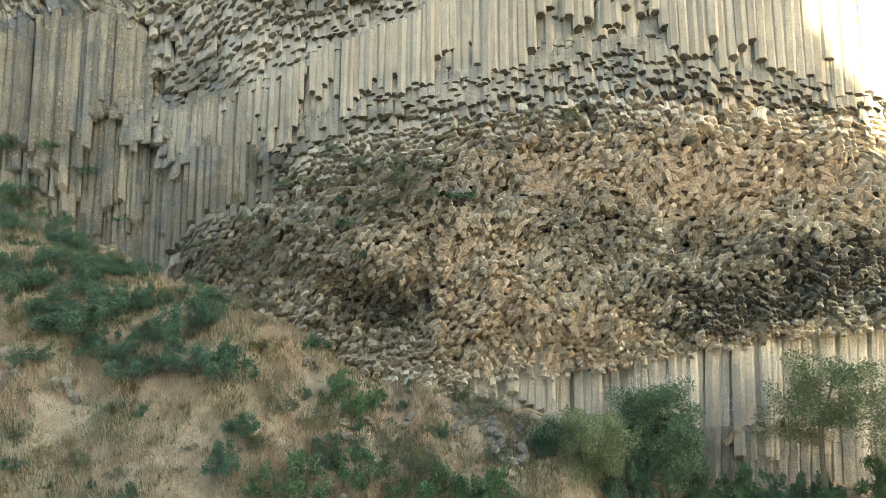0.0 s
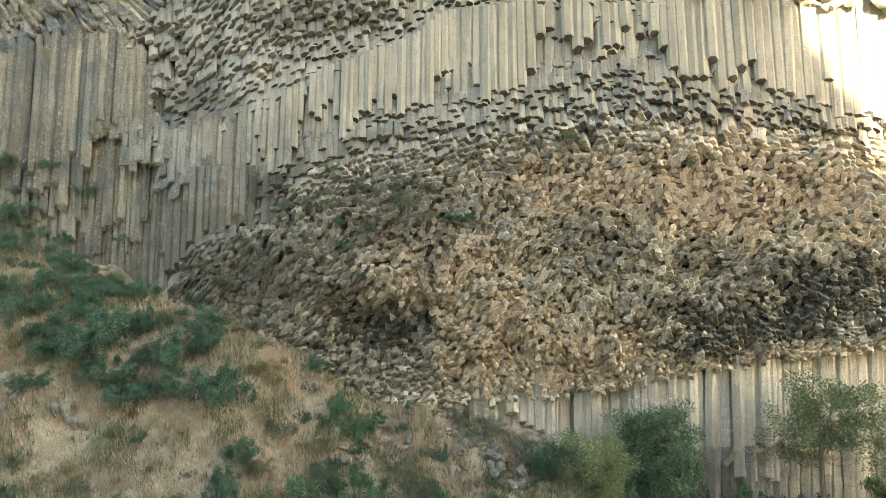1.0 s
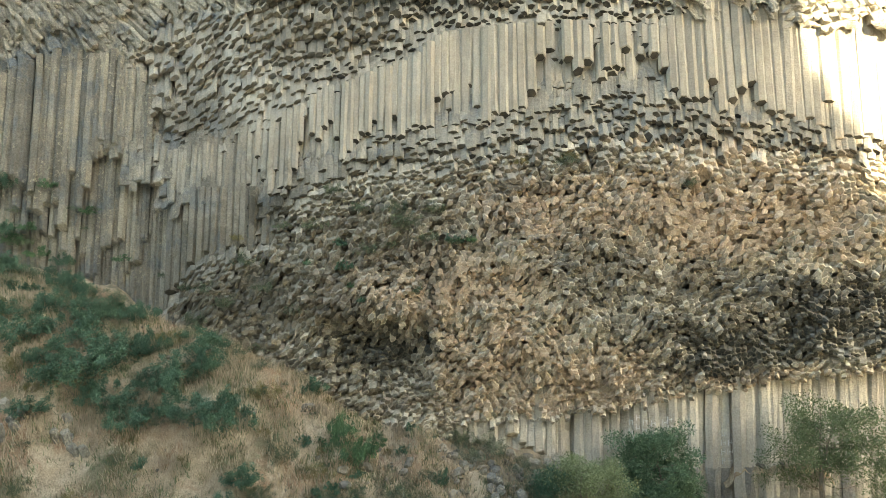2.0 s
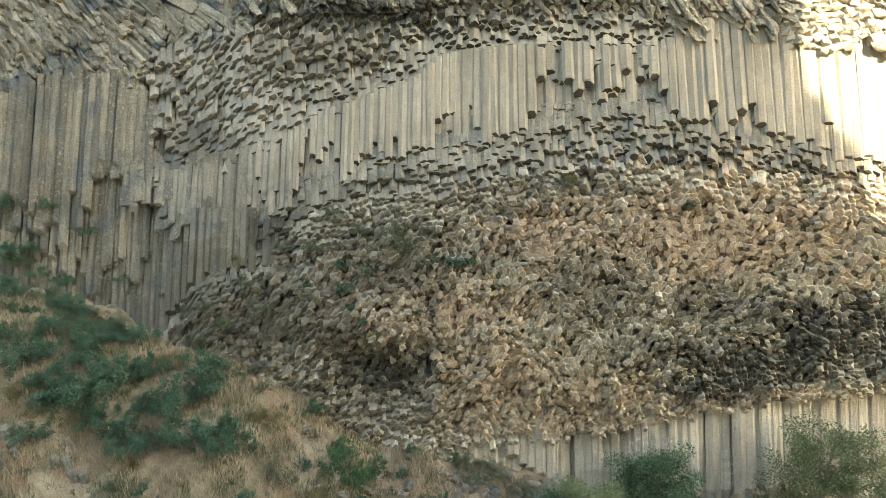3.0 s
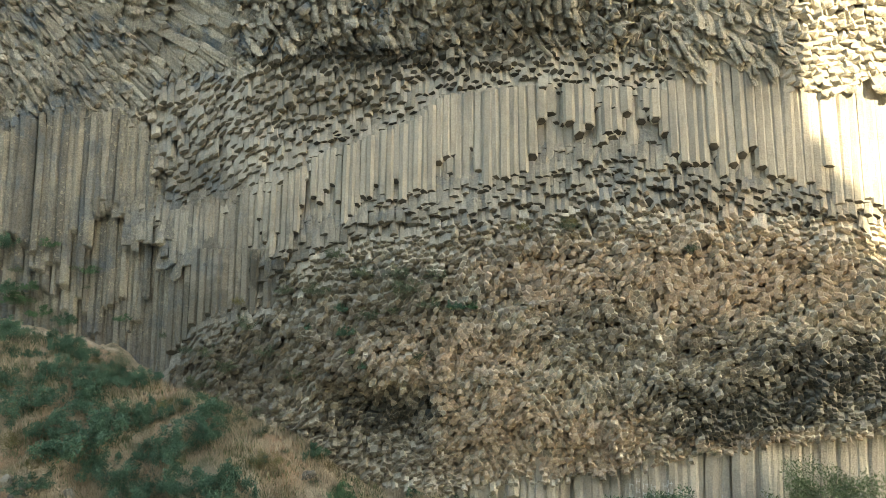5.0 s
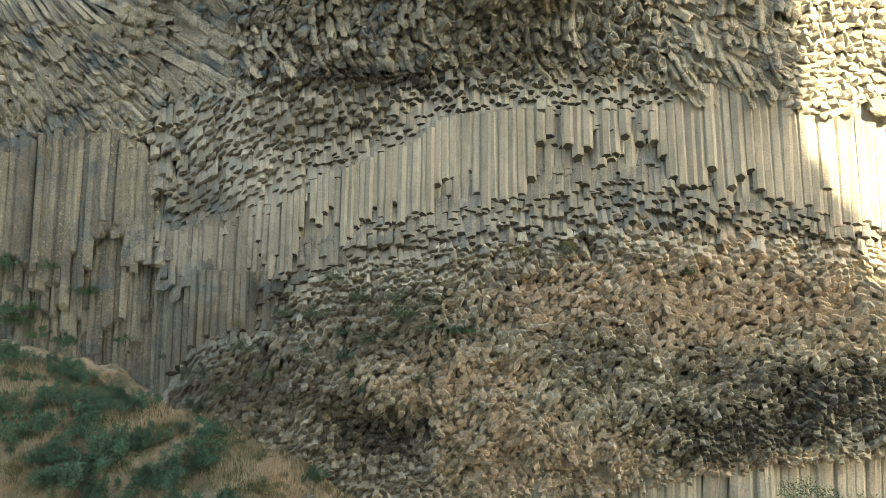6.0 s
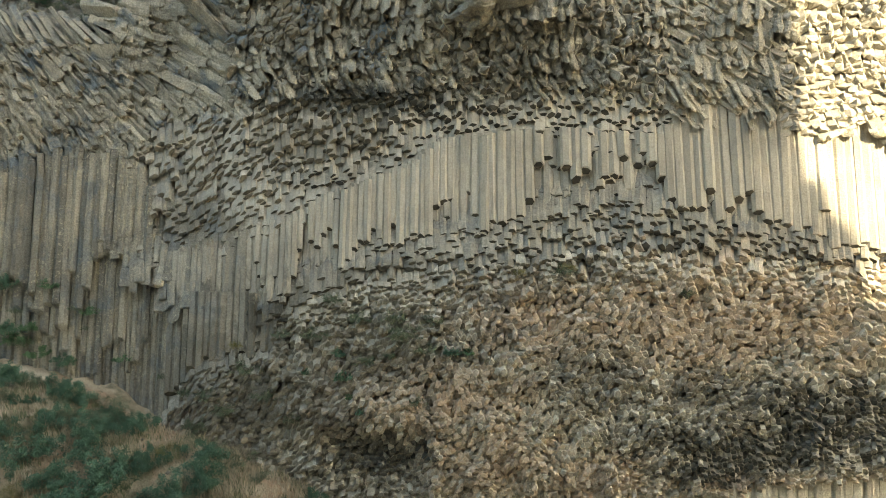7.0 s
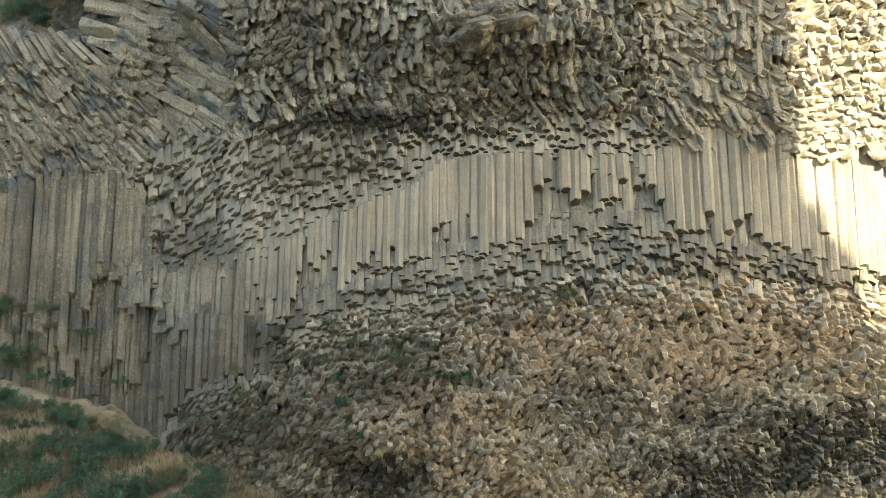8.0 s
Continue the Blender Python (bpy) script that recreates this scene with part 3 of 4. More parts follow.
front_low = curve([(-19.68, 16.4), (-17.0, 16.2), (-16.0, 15.2), (-14.6, 15.4), (-13.9, 16.9), (-13.0, 17.4), (-12.3, 16.3), (-11.0, 15.9), (-10.0, 15.6)])
middle_low = curve([(-19.68, 14.2), (-16.5, 14.0), (-15.3, 13.4), (-14.4, 12.8), (-13.5, 13.6), (-12.5, 13.2), (-11.5, 14.6), (-11.0, 14.2), (-10.3, 13.3)])
left = standing(-19.68, -10.34, slim, LEFT_LOW, lambda x: LEFT_TOP(x) + 0.9, 2, 2.5, 11, 0.12, 0.2, 1.5, 0.1, worn=0.045, cuts=7, ragged=0.2, anchor=17.49, deep=0.8)
left += standing(-19.68, -10.34, slim, middle_low, lambda x: LEFT_TOP(x) + 0.6, 1, 3.0, 14, lambda x: -0.05 + 0.4 * rise(x, -11.9, 0.4), 0.45, 4.5, 0.3, worn=0.045, cuts=6, ragged=0.22, anchor=17.49, deep=0.8)
left += standing(-19.68, -11.02, stout, front_low, lambda x: LEFT_TOP(x) + 0.4 + 0.25 * math.sin(x * 5.0), 1, 3.5, 12, lambda x: -0.19 + 0.55 * rise(x, -12.2, 0.4), 0.45, 5.0, 0.35, worn=0.045, cuts=6, ragged=0.25, anchor=17.49, deep=0.8)
step_low = curve([(-13.76, 16.92), (-12.16, 15.44), (-10.00, 14.53)])
steps = honeycomb(hanging(step_low, -13.41, 0.33, 0.6, 1), cells(-13.41, -10.00, 0.33), range(0, 8), aslant(18, 0, 4), 16,
                  lambda x, z: z < SCALE_LOW(x) + 0.6 and z > step_low(x) + 0.6 * lump((x, 2, z), 1.3), 0.28, 0.2, sink=-0.2, length=2.2, stagger=0.45)
left += [p for p in steps if math.sin(p[2].x * 91.7 + p[2].z * 57.3) > -0.35]
nook = standing(-11.02, -6.70, narrow, nook_low, nook_top, 2, 3.0, 13, 0.28, 0.45, 1.2, 0.15, deep=0.8)
section("left_columns_1", "tall upright grey columns spotted with pale lichen", left, (LEFT[0], WORN[0]), heart_of(-14.44, 16.35), 240)
section("left_columns_2", "short upright columns under a broken overhang", nook, STEP, heart_of(-8.75, 14.53))

# columns that run aslant, upper left
slant_keep = lambda x, z: z > LEFT_TOP(x) - 0.7 and x < -8.06 and z > SCALE_TOP(x) - 0.2 and z < 25.96 + 0.06 * (x - -17.85) and not (x > -13.30 and z > 25.46)
FAN = (-24.8, 35.3)


def radiating(c, r):
    """Columns that spread from a point above the cliff's shoulder."""
    ang, rad = radians(-88 + c * 0.8), 8.0 + r * 1.05
    return FAN[0] + math.cos(ang) * rad, FAN[1] + math.sin(ang) * rad


slants = honeycomb(radiating, range(-12, 94), range(0, 20), aslant(14, lambda x, z: math.degrees(math.atan2(x - FAN[0], FAN[1] - z)), 5), 15, slant_keep, 0.26, 0.08, length=2.2, worn=0.16, stagger=0.5, joint=1.02, sink=0.05, cuts=1, inset=0.7, bulge=0.3)
pick = random.Random(151)
section("slanting_columns_1", "slanting curved grey basalt columns", slants, WORN, heart_of(-14.44, 23.41))


def fan_grain(x, z):
    return math.atan2(z - FAN[1], x - FAN[0]) * 15.0, math.hypot(x - FAN[0], z - FAN[1])


rough_face("slanting_rock", "weathered grey rock of slanting broken columns", -19.90, -7.72, 19.54, 27.39, fan_grain, 0.27, 1.5, 0.3, WORN[0],
           lambda x, z: z > LEFT_TOP(x) - 0.8 and z > SCALE_TOP(x) - 0.5 and z < 26.05 + 0.06 * (x - -17.85) + 0.3 * lump((x, 8, z), 0.9), 0.32)

# broken rock above
up_keep = lambda x, z: z > SCALE_TOP(x) - 0.2 and z < 31.61 and x < 10.61
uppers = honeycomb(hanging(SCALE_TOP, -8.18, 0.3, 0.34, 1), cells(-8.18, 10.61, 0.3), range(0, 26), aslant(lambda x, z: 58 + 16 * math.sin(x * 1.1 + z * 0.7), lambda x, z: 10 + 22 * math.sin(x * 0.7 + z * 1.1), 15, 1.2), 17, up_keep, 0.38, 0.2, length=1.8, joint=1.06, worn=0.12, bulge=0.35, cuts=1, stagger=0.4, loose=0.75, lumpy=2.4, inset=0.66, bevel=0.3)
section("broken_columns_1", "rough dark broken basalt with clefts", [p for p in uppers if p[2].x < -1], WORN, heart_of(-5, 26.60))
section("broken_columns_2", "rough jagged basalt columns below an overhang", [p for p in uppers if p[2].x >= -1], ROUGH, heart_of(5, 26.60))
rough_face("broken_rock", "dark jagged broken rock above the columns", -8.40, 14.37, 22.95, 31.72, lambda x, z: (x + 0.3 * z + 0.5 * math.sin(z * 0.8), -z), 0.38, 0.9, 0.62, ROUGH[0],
           lambda x, z: z > SCALE_TOP(x) - 0.5 and x < 14.2, 0.5)
fan = honeycomb(slanting(9.47, 27.28, 35, 0.23, 0.95), range(-23, 38), range(-5, 12), aslant(12, 54, 3), 19,
                lambda x, z: 9.82 < x < 14.30 and 23.46 < z < 28.65, 0.34, 0.13, length=2.0, worn=0.17, stagger=0.5, joint=1.06, bulge=0.4, inset=0.65, cuts=1)
section("slanting_columns_2", "fan of slanting grey basalt columns", fan, ROUGH, heart_of(11.75, 25.46))
sunny = honeycomb(lambda c, r: (13.55 + c * 0.29 + 0.1 * r, PIPE_TOP(14.5) - 0.5 + r * 0.32), range(-36, 24), range(-1, 30), aslant(lambda x, z: 34 + 14 * rise(z, 25.5, 0.8), lambda x, z: 14 * math.sin(z * 0.9), 7, 1.0), 21,
                  lambda x, z: 13.66 + 0.25 * math.sin(z * 1.7) < x < 19.5 and 22.6 + 0.7 * lump((x, 4, z), 0.6) < z < 32.0, 0.38, 0.13, length=1.5, worn=0.09, stagger=0.3, joint=1.08, lumpy=1.5, bulge=0.3, cuts=1)
# pale ends in place of dark ones: sunlight partly put into the colour
section("sunlit_columns_1", "sunlit cream-coloured broken basalt columns", sunny, (PALE[0], BUFF_END), heart_of(16.31, 24.78), 200)

# upright columns at the foot
lows = standing(0.48, 19.49, lambda x: 0.38 + 0.06 * math.sin(x * 5.3) + 0.04 * math.sin(x * 13.7), lambda x: GROUND_LINE(x) - 1.1 * rise(x, 5.0, 0.3), lambda x: LOW_TOP(x) - 0.5 + rise(x, 4.01, 0.7), 2, 1.5, 23, 0.0, 0.3, 0.7, 0.15, worn=0.07, cuts=9, ragged=0.4)
section("foot_columns_1", "upright pale grey columns under the dome", lows, LOW, heart_of(8.34, 6.56))
ledge_top = curve([(5.83, 4.28), (10.38, 4.19), (19.49, 4.37)])
foots = standing(5.60, 19.49, lambda x: 0.45, lambda x: 1.0, ledge_top, 2, 0.5, 25, -0.06, 0.3, 0.9, 0.15, worn=0.08, cuts=7, ragged=0.3)
section("foot_columns_2", "dark blue-grey upright columns below a ledge", foots, FOOT, heart_of(11.75, 3.82))


def build_ledge(material):
    """Rubble-strewn shelf on top of the lowest columns."""
    xs, ys = list(np.arange(11.6, 16.2, 0.1)), list(np.arange(25.95, 28.0, 0.08))
    verts = []
    for y in ys:
        for x in xs:
            edge = max(0.0, 26.1 + 0.22 * lump((x, 0, 0), 1.1) + 0.05 * lump((x, 0, 0), 6.0) - y)
            z = 4.78 + 0.16 * lump((x, y, 4.0), 2.6) + 0.25 * max(0.0, y - 26.45) - 1.5 * edge
            verts.append((x, y, z - 1.2 * max(0.0, 12.2 - x) - 1.2 * max(0.0, x - 15.6)))
    w = len(xs)
    faces = [(j * w + i, j * w + i + 1, (j + 1) * w + i + 1, (j + 1) * w + i) for j in range(len(ys) - 1) for i in range(w - 1)]
    return tagged(new("ledge", mesh_of("ledge", verts, faces, material)), "narrow rubble ledge at the foot of the columns", "ledge", kind="structure")


build_ledge(SOIL)

# ---- rock masses ----


ledge_keep = lambda x, z: z > 24.78 + 0.1 * (x - -13.30) + 0.4 * lump((x, 1, z), 0.7) and -13.19 + 0.4 * lump((x, 2, z), 0.8) < x < -7.95 and z < 31.72
rough_face("rock_ledges", "smooth bedded grey-brown rock above the slanting columns", -13.53, -7.72, 24.55, 31.72, lambda x, z: (z + 0.3 * x, x - 0.3 * z), 0.5, 1.5, 0.35, WORN[0], ledge_keep, 0.15)
slabs = honeycomb(slanting(-14.44, 28.88, 24, 0.27, 1.3), range(-34, 37), range(-5, 12), aslant(lambda x, z: 12 + 10 * math.sin(x + z), lambda x, z: 62 + 14 * math.sin(x * 0.8 - z * 0.5), 6), 27, ledge_keep, 0.4, 0.12, length=2.2, worn=0.22, stagger=0.5, joint=1.0, inset=0.6, bulge=0.4, cuts=1)
slabs = [p for p in slabs if pick.random() < 0.6]
section("slab_ledges_1", "thick slabs of grey-brown rock in slanting beds", slabs, WORN, heart_of(-10.57, 27.05))


def boulder(name, seed, size, material, detail=4, rough=0.22):
    bm = bmesh.new()
    bmesh.ops.create_icosphere(bm, subdivisions=detail, radius=1.0)
    for v in bm.verts:
        p = v.co.copy()
        k = 1 + rough * lump(p, 0.9, seed) + rough * 0.5 * lump(p, 2.3, seed + 5)
        cut = Vector((math.sin(seed), math.cos(seed * 2.0), 0.6)).normalized()
        over = p.dot(cut) - 0.55
        v.co = Vector((p.x * size[0], p.y * size[1], p.z * size[2])) * k - cut * max(0, over) * size[0] * 0.6
    me = bpy.data.meshes.new(name)
    bm.to_mesh(me)
    bm.free()
    me.materials.append(material)
    return new(name, me)


nose = boulder("overhanging_rock", 3.0, (1.45, 1.0, 0.8), LEFT[0], 5, 0.5)
nose.matrix_world = Matrix.Translation(on_face(1.91, 28.08, 0.35)) @ pose(0, 0, 0, 0, -14, 0)
tagged(nose, "smooth rounded rock bulging out of the cliff", "rock")


def build_slope(material):
    """Soil and scree on the shoulder, upper left."""
    xs, zs = list(np.arange(-20.59, -12.73, 0.1)), list(np.arange(25.80, 31.84, 0.1))
    verts = [tuple(on_face(x, z, body_depth(x, z) - 0.25 + 0.2 * lump((x, 1, z), 1.6) + 0.12 * lump((x, 1, z), 5.0))) for z in zs for x in xs]
    w = len(xs)
    faces = [(j * w + i, j * w + i + 1, (j + 1) * w + i + 1, (j + 1) * w + i) for j in range(len(zs) - 1) for i in range(w - 1)]
    return tagged(new("scree_slope", mesh_of("scree_slope", verts, faces, material)), "brown scree and soil slope above the columns", "slope", kind="structure")


build_slope(LEFT[0])


# ---- plants ----
GREENS = [leafage("deep_green_leaves", (0.05, 0.12, 0.075), (0.14, 0.24, 0.155)),
          leafage("grey_green_leaves", (0.085, 0.115, 0.07), (0.17, 0.2, 0.125)),
          leafage("fresh_green_leaves", (0.06, 0.135, 0.065), (0.14, 0.25, 0.125)),
          leafage("yellow_green_leaves", (0.16, 0.15, 0.06), (0.28, 0.23, 0.1)),
          leafage("willow_leaves", (0.1, 0.15, 0.07), (0.2, 0.25, 0.14))]
WILLOW = leafage("pale_willow_leaves", (0.17, 0.22, 0.11), (0.3, 0.35, 0.19))
TREE_LEAF = leafage("tree_leaves", (0.08, 0.15, 0.085), (0.19, 0.29, 0.17))
BARK = plain_stuff("bark", (0.27, 0.235, 0.19), (0.17, 0.15, 0.125), 6.0, per_piece=False, bump=0.02)
STRAW = leafage("dry_grass", (0.6, 0.49, 0.355), (0.34, 0.275, 0.2), 0.9)
WEED = leafage("green_grass", (0.11, 0.15, 0.075), (0.24, 0.25, 0.14))


def leaf_cloud(rng, centres, per, spread, size, slim=0.45, droop=0.0):
    """Leaves, each a folded blade of two faces, scattered round the centres."""
    g = np.random.default_rng(rng.randrange(1 << 30))
    c = np.repeat(np.array([tuple(p) for p in centres]), per, axis=0)
    n = len(c)
    off = g.normal(size=(n, 3))
    off /= np.linalg.norm(off, axis=1)[:, None]
    c = c + off * (spread * g.random(n) ** 0.45)[:, None]
    along = off + g.normal(size=(n, 3)) * 0.7
    along[:, 2] += 0.25 - droop
    along /= np.linalg.norm(along, axis=1)[:, None]
    side = np.cross(along, g.normal(size=(n, 3)))
    side /= np.linalg.norm(side, axis=1)[:, None] + 1e-9
    up = np.cross(side, along)
    s = size * g.uniform(0.6, 1.4, n)[:, None]
    verts = np.empty((n, 4, 3))
    verts[:, 0] = c
    verts[:, 1] = c + along * s * 0.5 + side * s * slim * 0.5 + up * s * 0.12
    verts[:, 2] = c + along * s
    verts[:, 3] = c + along * s * 0.5 - side * s * slim * 0.5 + up * s * 0.12
    base = np.arange(n)[:, None] * 4
    faces = np.concatenate([base + [0, 1, 2], base + [0, 2, 3]])
    return verts.reshape(-1, 3).tolist(), faces.tolist()


def limb(points, r0, r1, sides=5):
    """A tapered stem along points."""
    verts, faces, n = [], [], len(points)
    for i, p in enumerate(points):
        d = (points[min(i + 1, n - 1)] - points[max(i - 1, 0)]).normalized()
        a = d.orthogonal().normalized()
        b = d.cross(a)
        r = r0 + (r1 - r0) * i / (n - 1)
        verts += [tuple(p + (a * math.cos(2 * math.pi * k / sides) + b * math.sin(2 * math.pi * k / sides)) * r) for k in range(sides)]
    for i in range(n - 1):
        for k in range(sides):
            faces.append((i * sides + k, i * sides + (k + 1) % sides, (i + 1) * sides + (k + 1) % sides, (i + 1) * sides + k))
    return verts, faces


def bent(rng, a, b, sag=0.1, n=5):
    pts = []
    w = Vector((rng.gauss(0, sag), rng.gauss(0, sag), rng.gauss(0, sag))) * (b - a).length
    for i in range(n + 1):
        t = i / n
        pts.append(a.lerp(b, t) + w * math.sin(math.pi * t))
    return pts


def shrub(name, seed, mat, clumps=26, per=85, size=0.085, flat=0.8, gap=0.2):
    """A shrub about 2 m wide and 1.2 m high, on its base: twigs that end in separate leafy clumps, with gaps between."""
    rng = random.Random(seed)
    root = new(name)
    tips = []
    for i in range(clumps):
        ang, rad = rng.uniform(0, 2 * math.pi), math.sqrt(rng.random())
        h = (1 - rad ** 2) ** 0.5 * rng.uniform(0.25, 1.2) + 0.18
        tips.append(Vector((math.cos(ang) * rad * rng.uniform(0.75, 1.25), math.sin(ang) * rad * 0.85, flat * h)))
    for tip in tips[:4]:
        part("stem", *limb(bent(rng, Vector((rng.gauss(0, 0.1), rng.gauss(0, 0.1), -0.15)), tip, 0.14), 0.022, 0.007), BARK, root)
    sprigs = []
    for tip in tips:
        out = Vector((tip.x, tip.y, tip.z * 0.6 + 0.25)).normalized()
        for k in range(6):
            sprigs.append(tip + out * rng.uniform(-0.1, 0.2) + Vector((rng.gauss(0, 0.09), rng.gauss(0, 0.09), rng.gauss(0, 0.07))))
    verts, faces = leaf_cloud(rng, sprigs, max(8, per // 4), gap * 0.5, size)
    more = leaf_cloud(rng, [t * rng.uniform(0.3, 0.75) for t in tips], per // 4, gap, size)
    o = len(verts)
    part("foliage", verts + more[0], faces + [[i + o for i in f] for f in more[1]], mat, root)
    return root


SHRUBS = [shrub("shrub", 31 + k, GREENS[0], 22, 150, 0.075) for k in range(3)]
GREY = [shrub("shrub", 41 + k, GREENS[1], 24, 110, 0.055, 0.8, 0.22) for k in range(2)]
FRESH = [shrub("shrub", 51 + k, GREENS[2], 20, 130, 0.08) for k in range(2)]
DRY = [shrub("shrub", 61 + k, GREENS[3], 20, 100, 0.055, 0.7, 0.24) for k in range(2)]
USED = set()


def plant(kinds, x, y, half, height, label, group, i, z=None, lift=0.0):
    src = kinds[i % len(kinds)]
    m = Matrix.Translation((x, y, (ground_z(x, y) if z is None else z) - 0.04 + lift)) @ pose(0, 0, 0, 0, 0, 77 * i) @ Matrix.Diagonal((half, half, height / 1.15, 1))
    if src.name not in USED:
        USED.add(src.name)
        src.matrix_world = m
        ob = src
    else:
        ob = copy_thing(src, Matrix())
        ob.matrix_basis = m
    return tagged(ob, label, "shrub", group)


DARK_PLAN = [(-17.6, 24.9, 0.8, 0.8), (-15.0, 25.1, 0.6, 0.6), (-13.4, 24.9, 0.7, 0.7), (-11.7, 24.6, 0.7, 0.7), (-14.3, 24.9, 0.8, 0.9), (-12.6, 24.8, 0.7, 0.8), (-16.9, 24.6, 0.8, 0.9), (-15.5, 25.0, 0.5, 0.7), (-14.75, 22.2, 1.09, 1.19), (-13.34, 22.84, 1.02, 1.12), (-12.2, 22.06, 1.4, 1.6), (-13.56, 21.88, 0.88, 0.98), (-10.82, 23.48, 0.67, 0.94), (-9.59, 22.66, 1.01, 1.21),
             (-8.47, 21.6, 1.06, 1.16), (-7.46, 21.76, 0.93, 1.36), (-10.83, 21.32, 0.91, 1.05), (-13.5, 20.88, 0.78, 0.65), (-9.34, 24.1, 1.1, 0.97), (-5.12, 24.72, 0.49, 0.75),
             (-6.6, 20.88, 0.71, 0.84), (-14.2, 23.5, 0.9, 0.9), (-11.6, 23.0, 0.9, 1.0), (-10.2, 22.4, 0.7, 0.8), (-15.6, 21.7, 0.8, 0.8), (-7.11, 20.2, 0.72, 0.99), (-0.08, 23.18, 0.35, 0.66), (-16.2, 22.6, 0.9, 1.0), (-12.9, 23.6, 0.8, 0.8), (-8.6, 23.4, 0.8, 0.9), (-11.5, 21.7, 0.9, 1.0)]
GREY_PLAN = [(-16.2, 24.9, 0.7, 0.7), (-13.2, 25.0, 0.6, 0.6), (-13.71, 24.8, 1.22, 0.89), (-12.6, 25.0, 0.7, 0.6), (-5.63, 22.18, 0.59, 1.19), (-0.95, 21.7, 0.87, 1.26), (1.46, 24.8, 1.05, 0.95), (0.81, 25.06, 0.56, 0.78), (-7.9, 25.0, 0.78, 0.67),
             (-8.9, 25.1, 0.6, 0.6), (-10.08, 19.5, 0.31, 0.44), (-13.37, 20.26, 0.33, 0.27), (-10.59, 20.48, 0.26, 0.48), (-6.05, 20.92, 0.52, 0.75), (-3.93, 21.58, 0.48, 0.67), (-1.87, 22.32, 0.5, 0.6),
             (-8.21, 20.26, 0.36, 0.45), (1.94, 22.66, 0.51, 0.71), (-16.38, 24.0, 0.43, 0.47), (-14.83, 24.64, 0.55, 0.44), (2.9, 24.4, 0.5, 0.6)]
FRESH_PLAN = [(-3.36, 22.92, 0.8, 1.43), (-3.9, 23.74, 0.53, 0.85), (-5.04, 20.6, 1.38, 1.66), (-4.3, 19.9, 1.0, 1.2), (-1.2, 20.9, 1.1, 1.3), (1.5, 21.6, 1.0, 1.2), (-2.73, 21.24, 1.04, 1.33), (0.12, 21.62, 1.45, 1.35), (-2.6, 24.3, 0.5, 0.45)]
DRY_PLAN = [(-6.58, 23.48, 0.84, 0.73), (-14.53, 21.3, 0.67, 0.57), (-15.18, 23.8, 0.64, 0.43), (-10.4, 24.06, 0.64, 0.6), (-11.58, 19.82, 0.32, 0.44), (-4.43, 22.14, 0.49, 0.59), (-4.6, 24.9, 0.4, 0.4)]
for i, p in enumerate(DARK_PLAN):
    plant(SHRUBS, *p, "dense dark green leafy shrub on the dry slope", "shrubs on the hillside", i)
for i, p in enumerate(GREY_PLAN):
    plant(GREY, *p, "low grey-green bush among dry grass", "shrubs on the hillside", i)
for i, p in enumerate(FRESH_PLAN):
    plant(FRESH, *p, "bright green leafy bush on the bank", "shrubs on the hillside", i)
for i, p in enumerate(DRY_PLAN):
    plant(DRY, *p, "yellowing dry bush on the slope", "shrubs on the hillside", i)
# bushes on the gorge floor under the ledge
for i, (x, y, half, height, kinds, label) in enumerate((
        (6.9, 23.4, 1.0, 2.1, SHRUBS, "dark green bush beside the tree"), (11.6, 24.3, 1.1, 1.7, FRESH, "green bush below the ledge"), (13.3, 24.6, 0.8, 1.6, SHRUBS, "dark green bush below the ledge"),
        (12.4, 23.6, 1.0, 1.5, SHRUBS, "dark green bush below the ledge"), (9.9, 23.4, 0.9, 1.5, FRESH, "green bush below the ledge"), (14.2, 23.8, 1.0, 1.3, FRESH, "green bush at the foot of the trees"), (10.2, 24.2, 0.9, 1.7, SHRUBS, "dark green bush below the ledge"), (16.9, 24.2, 0.9, 1.9, FRESH, "green bush at the foot of the trees"), (14.9, 24.4, 0.7, 1.5, SHRUBS, "dark bush at the foot of the trees"))):
    plant(kinds, x, y, half, height, label, "bushes under the cliff", i)
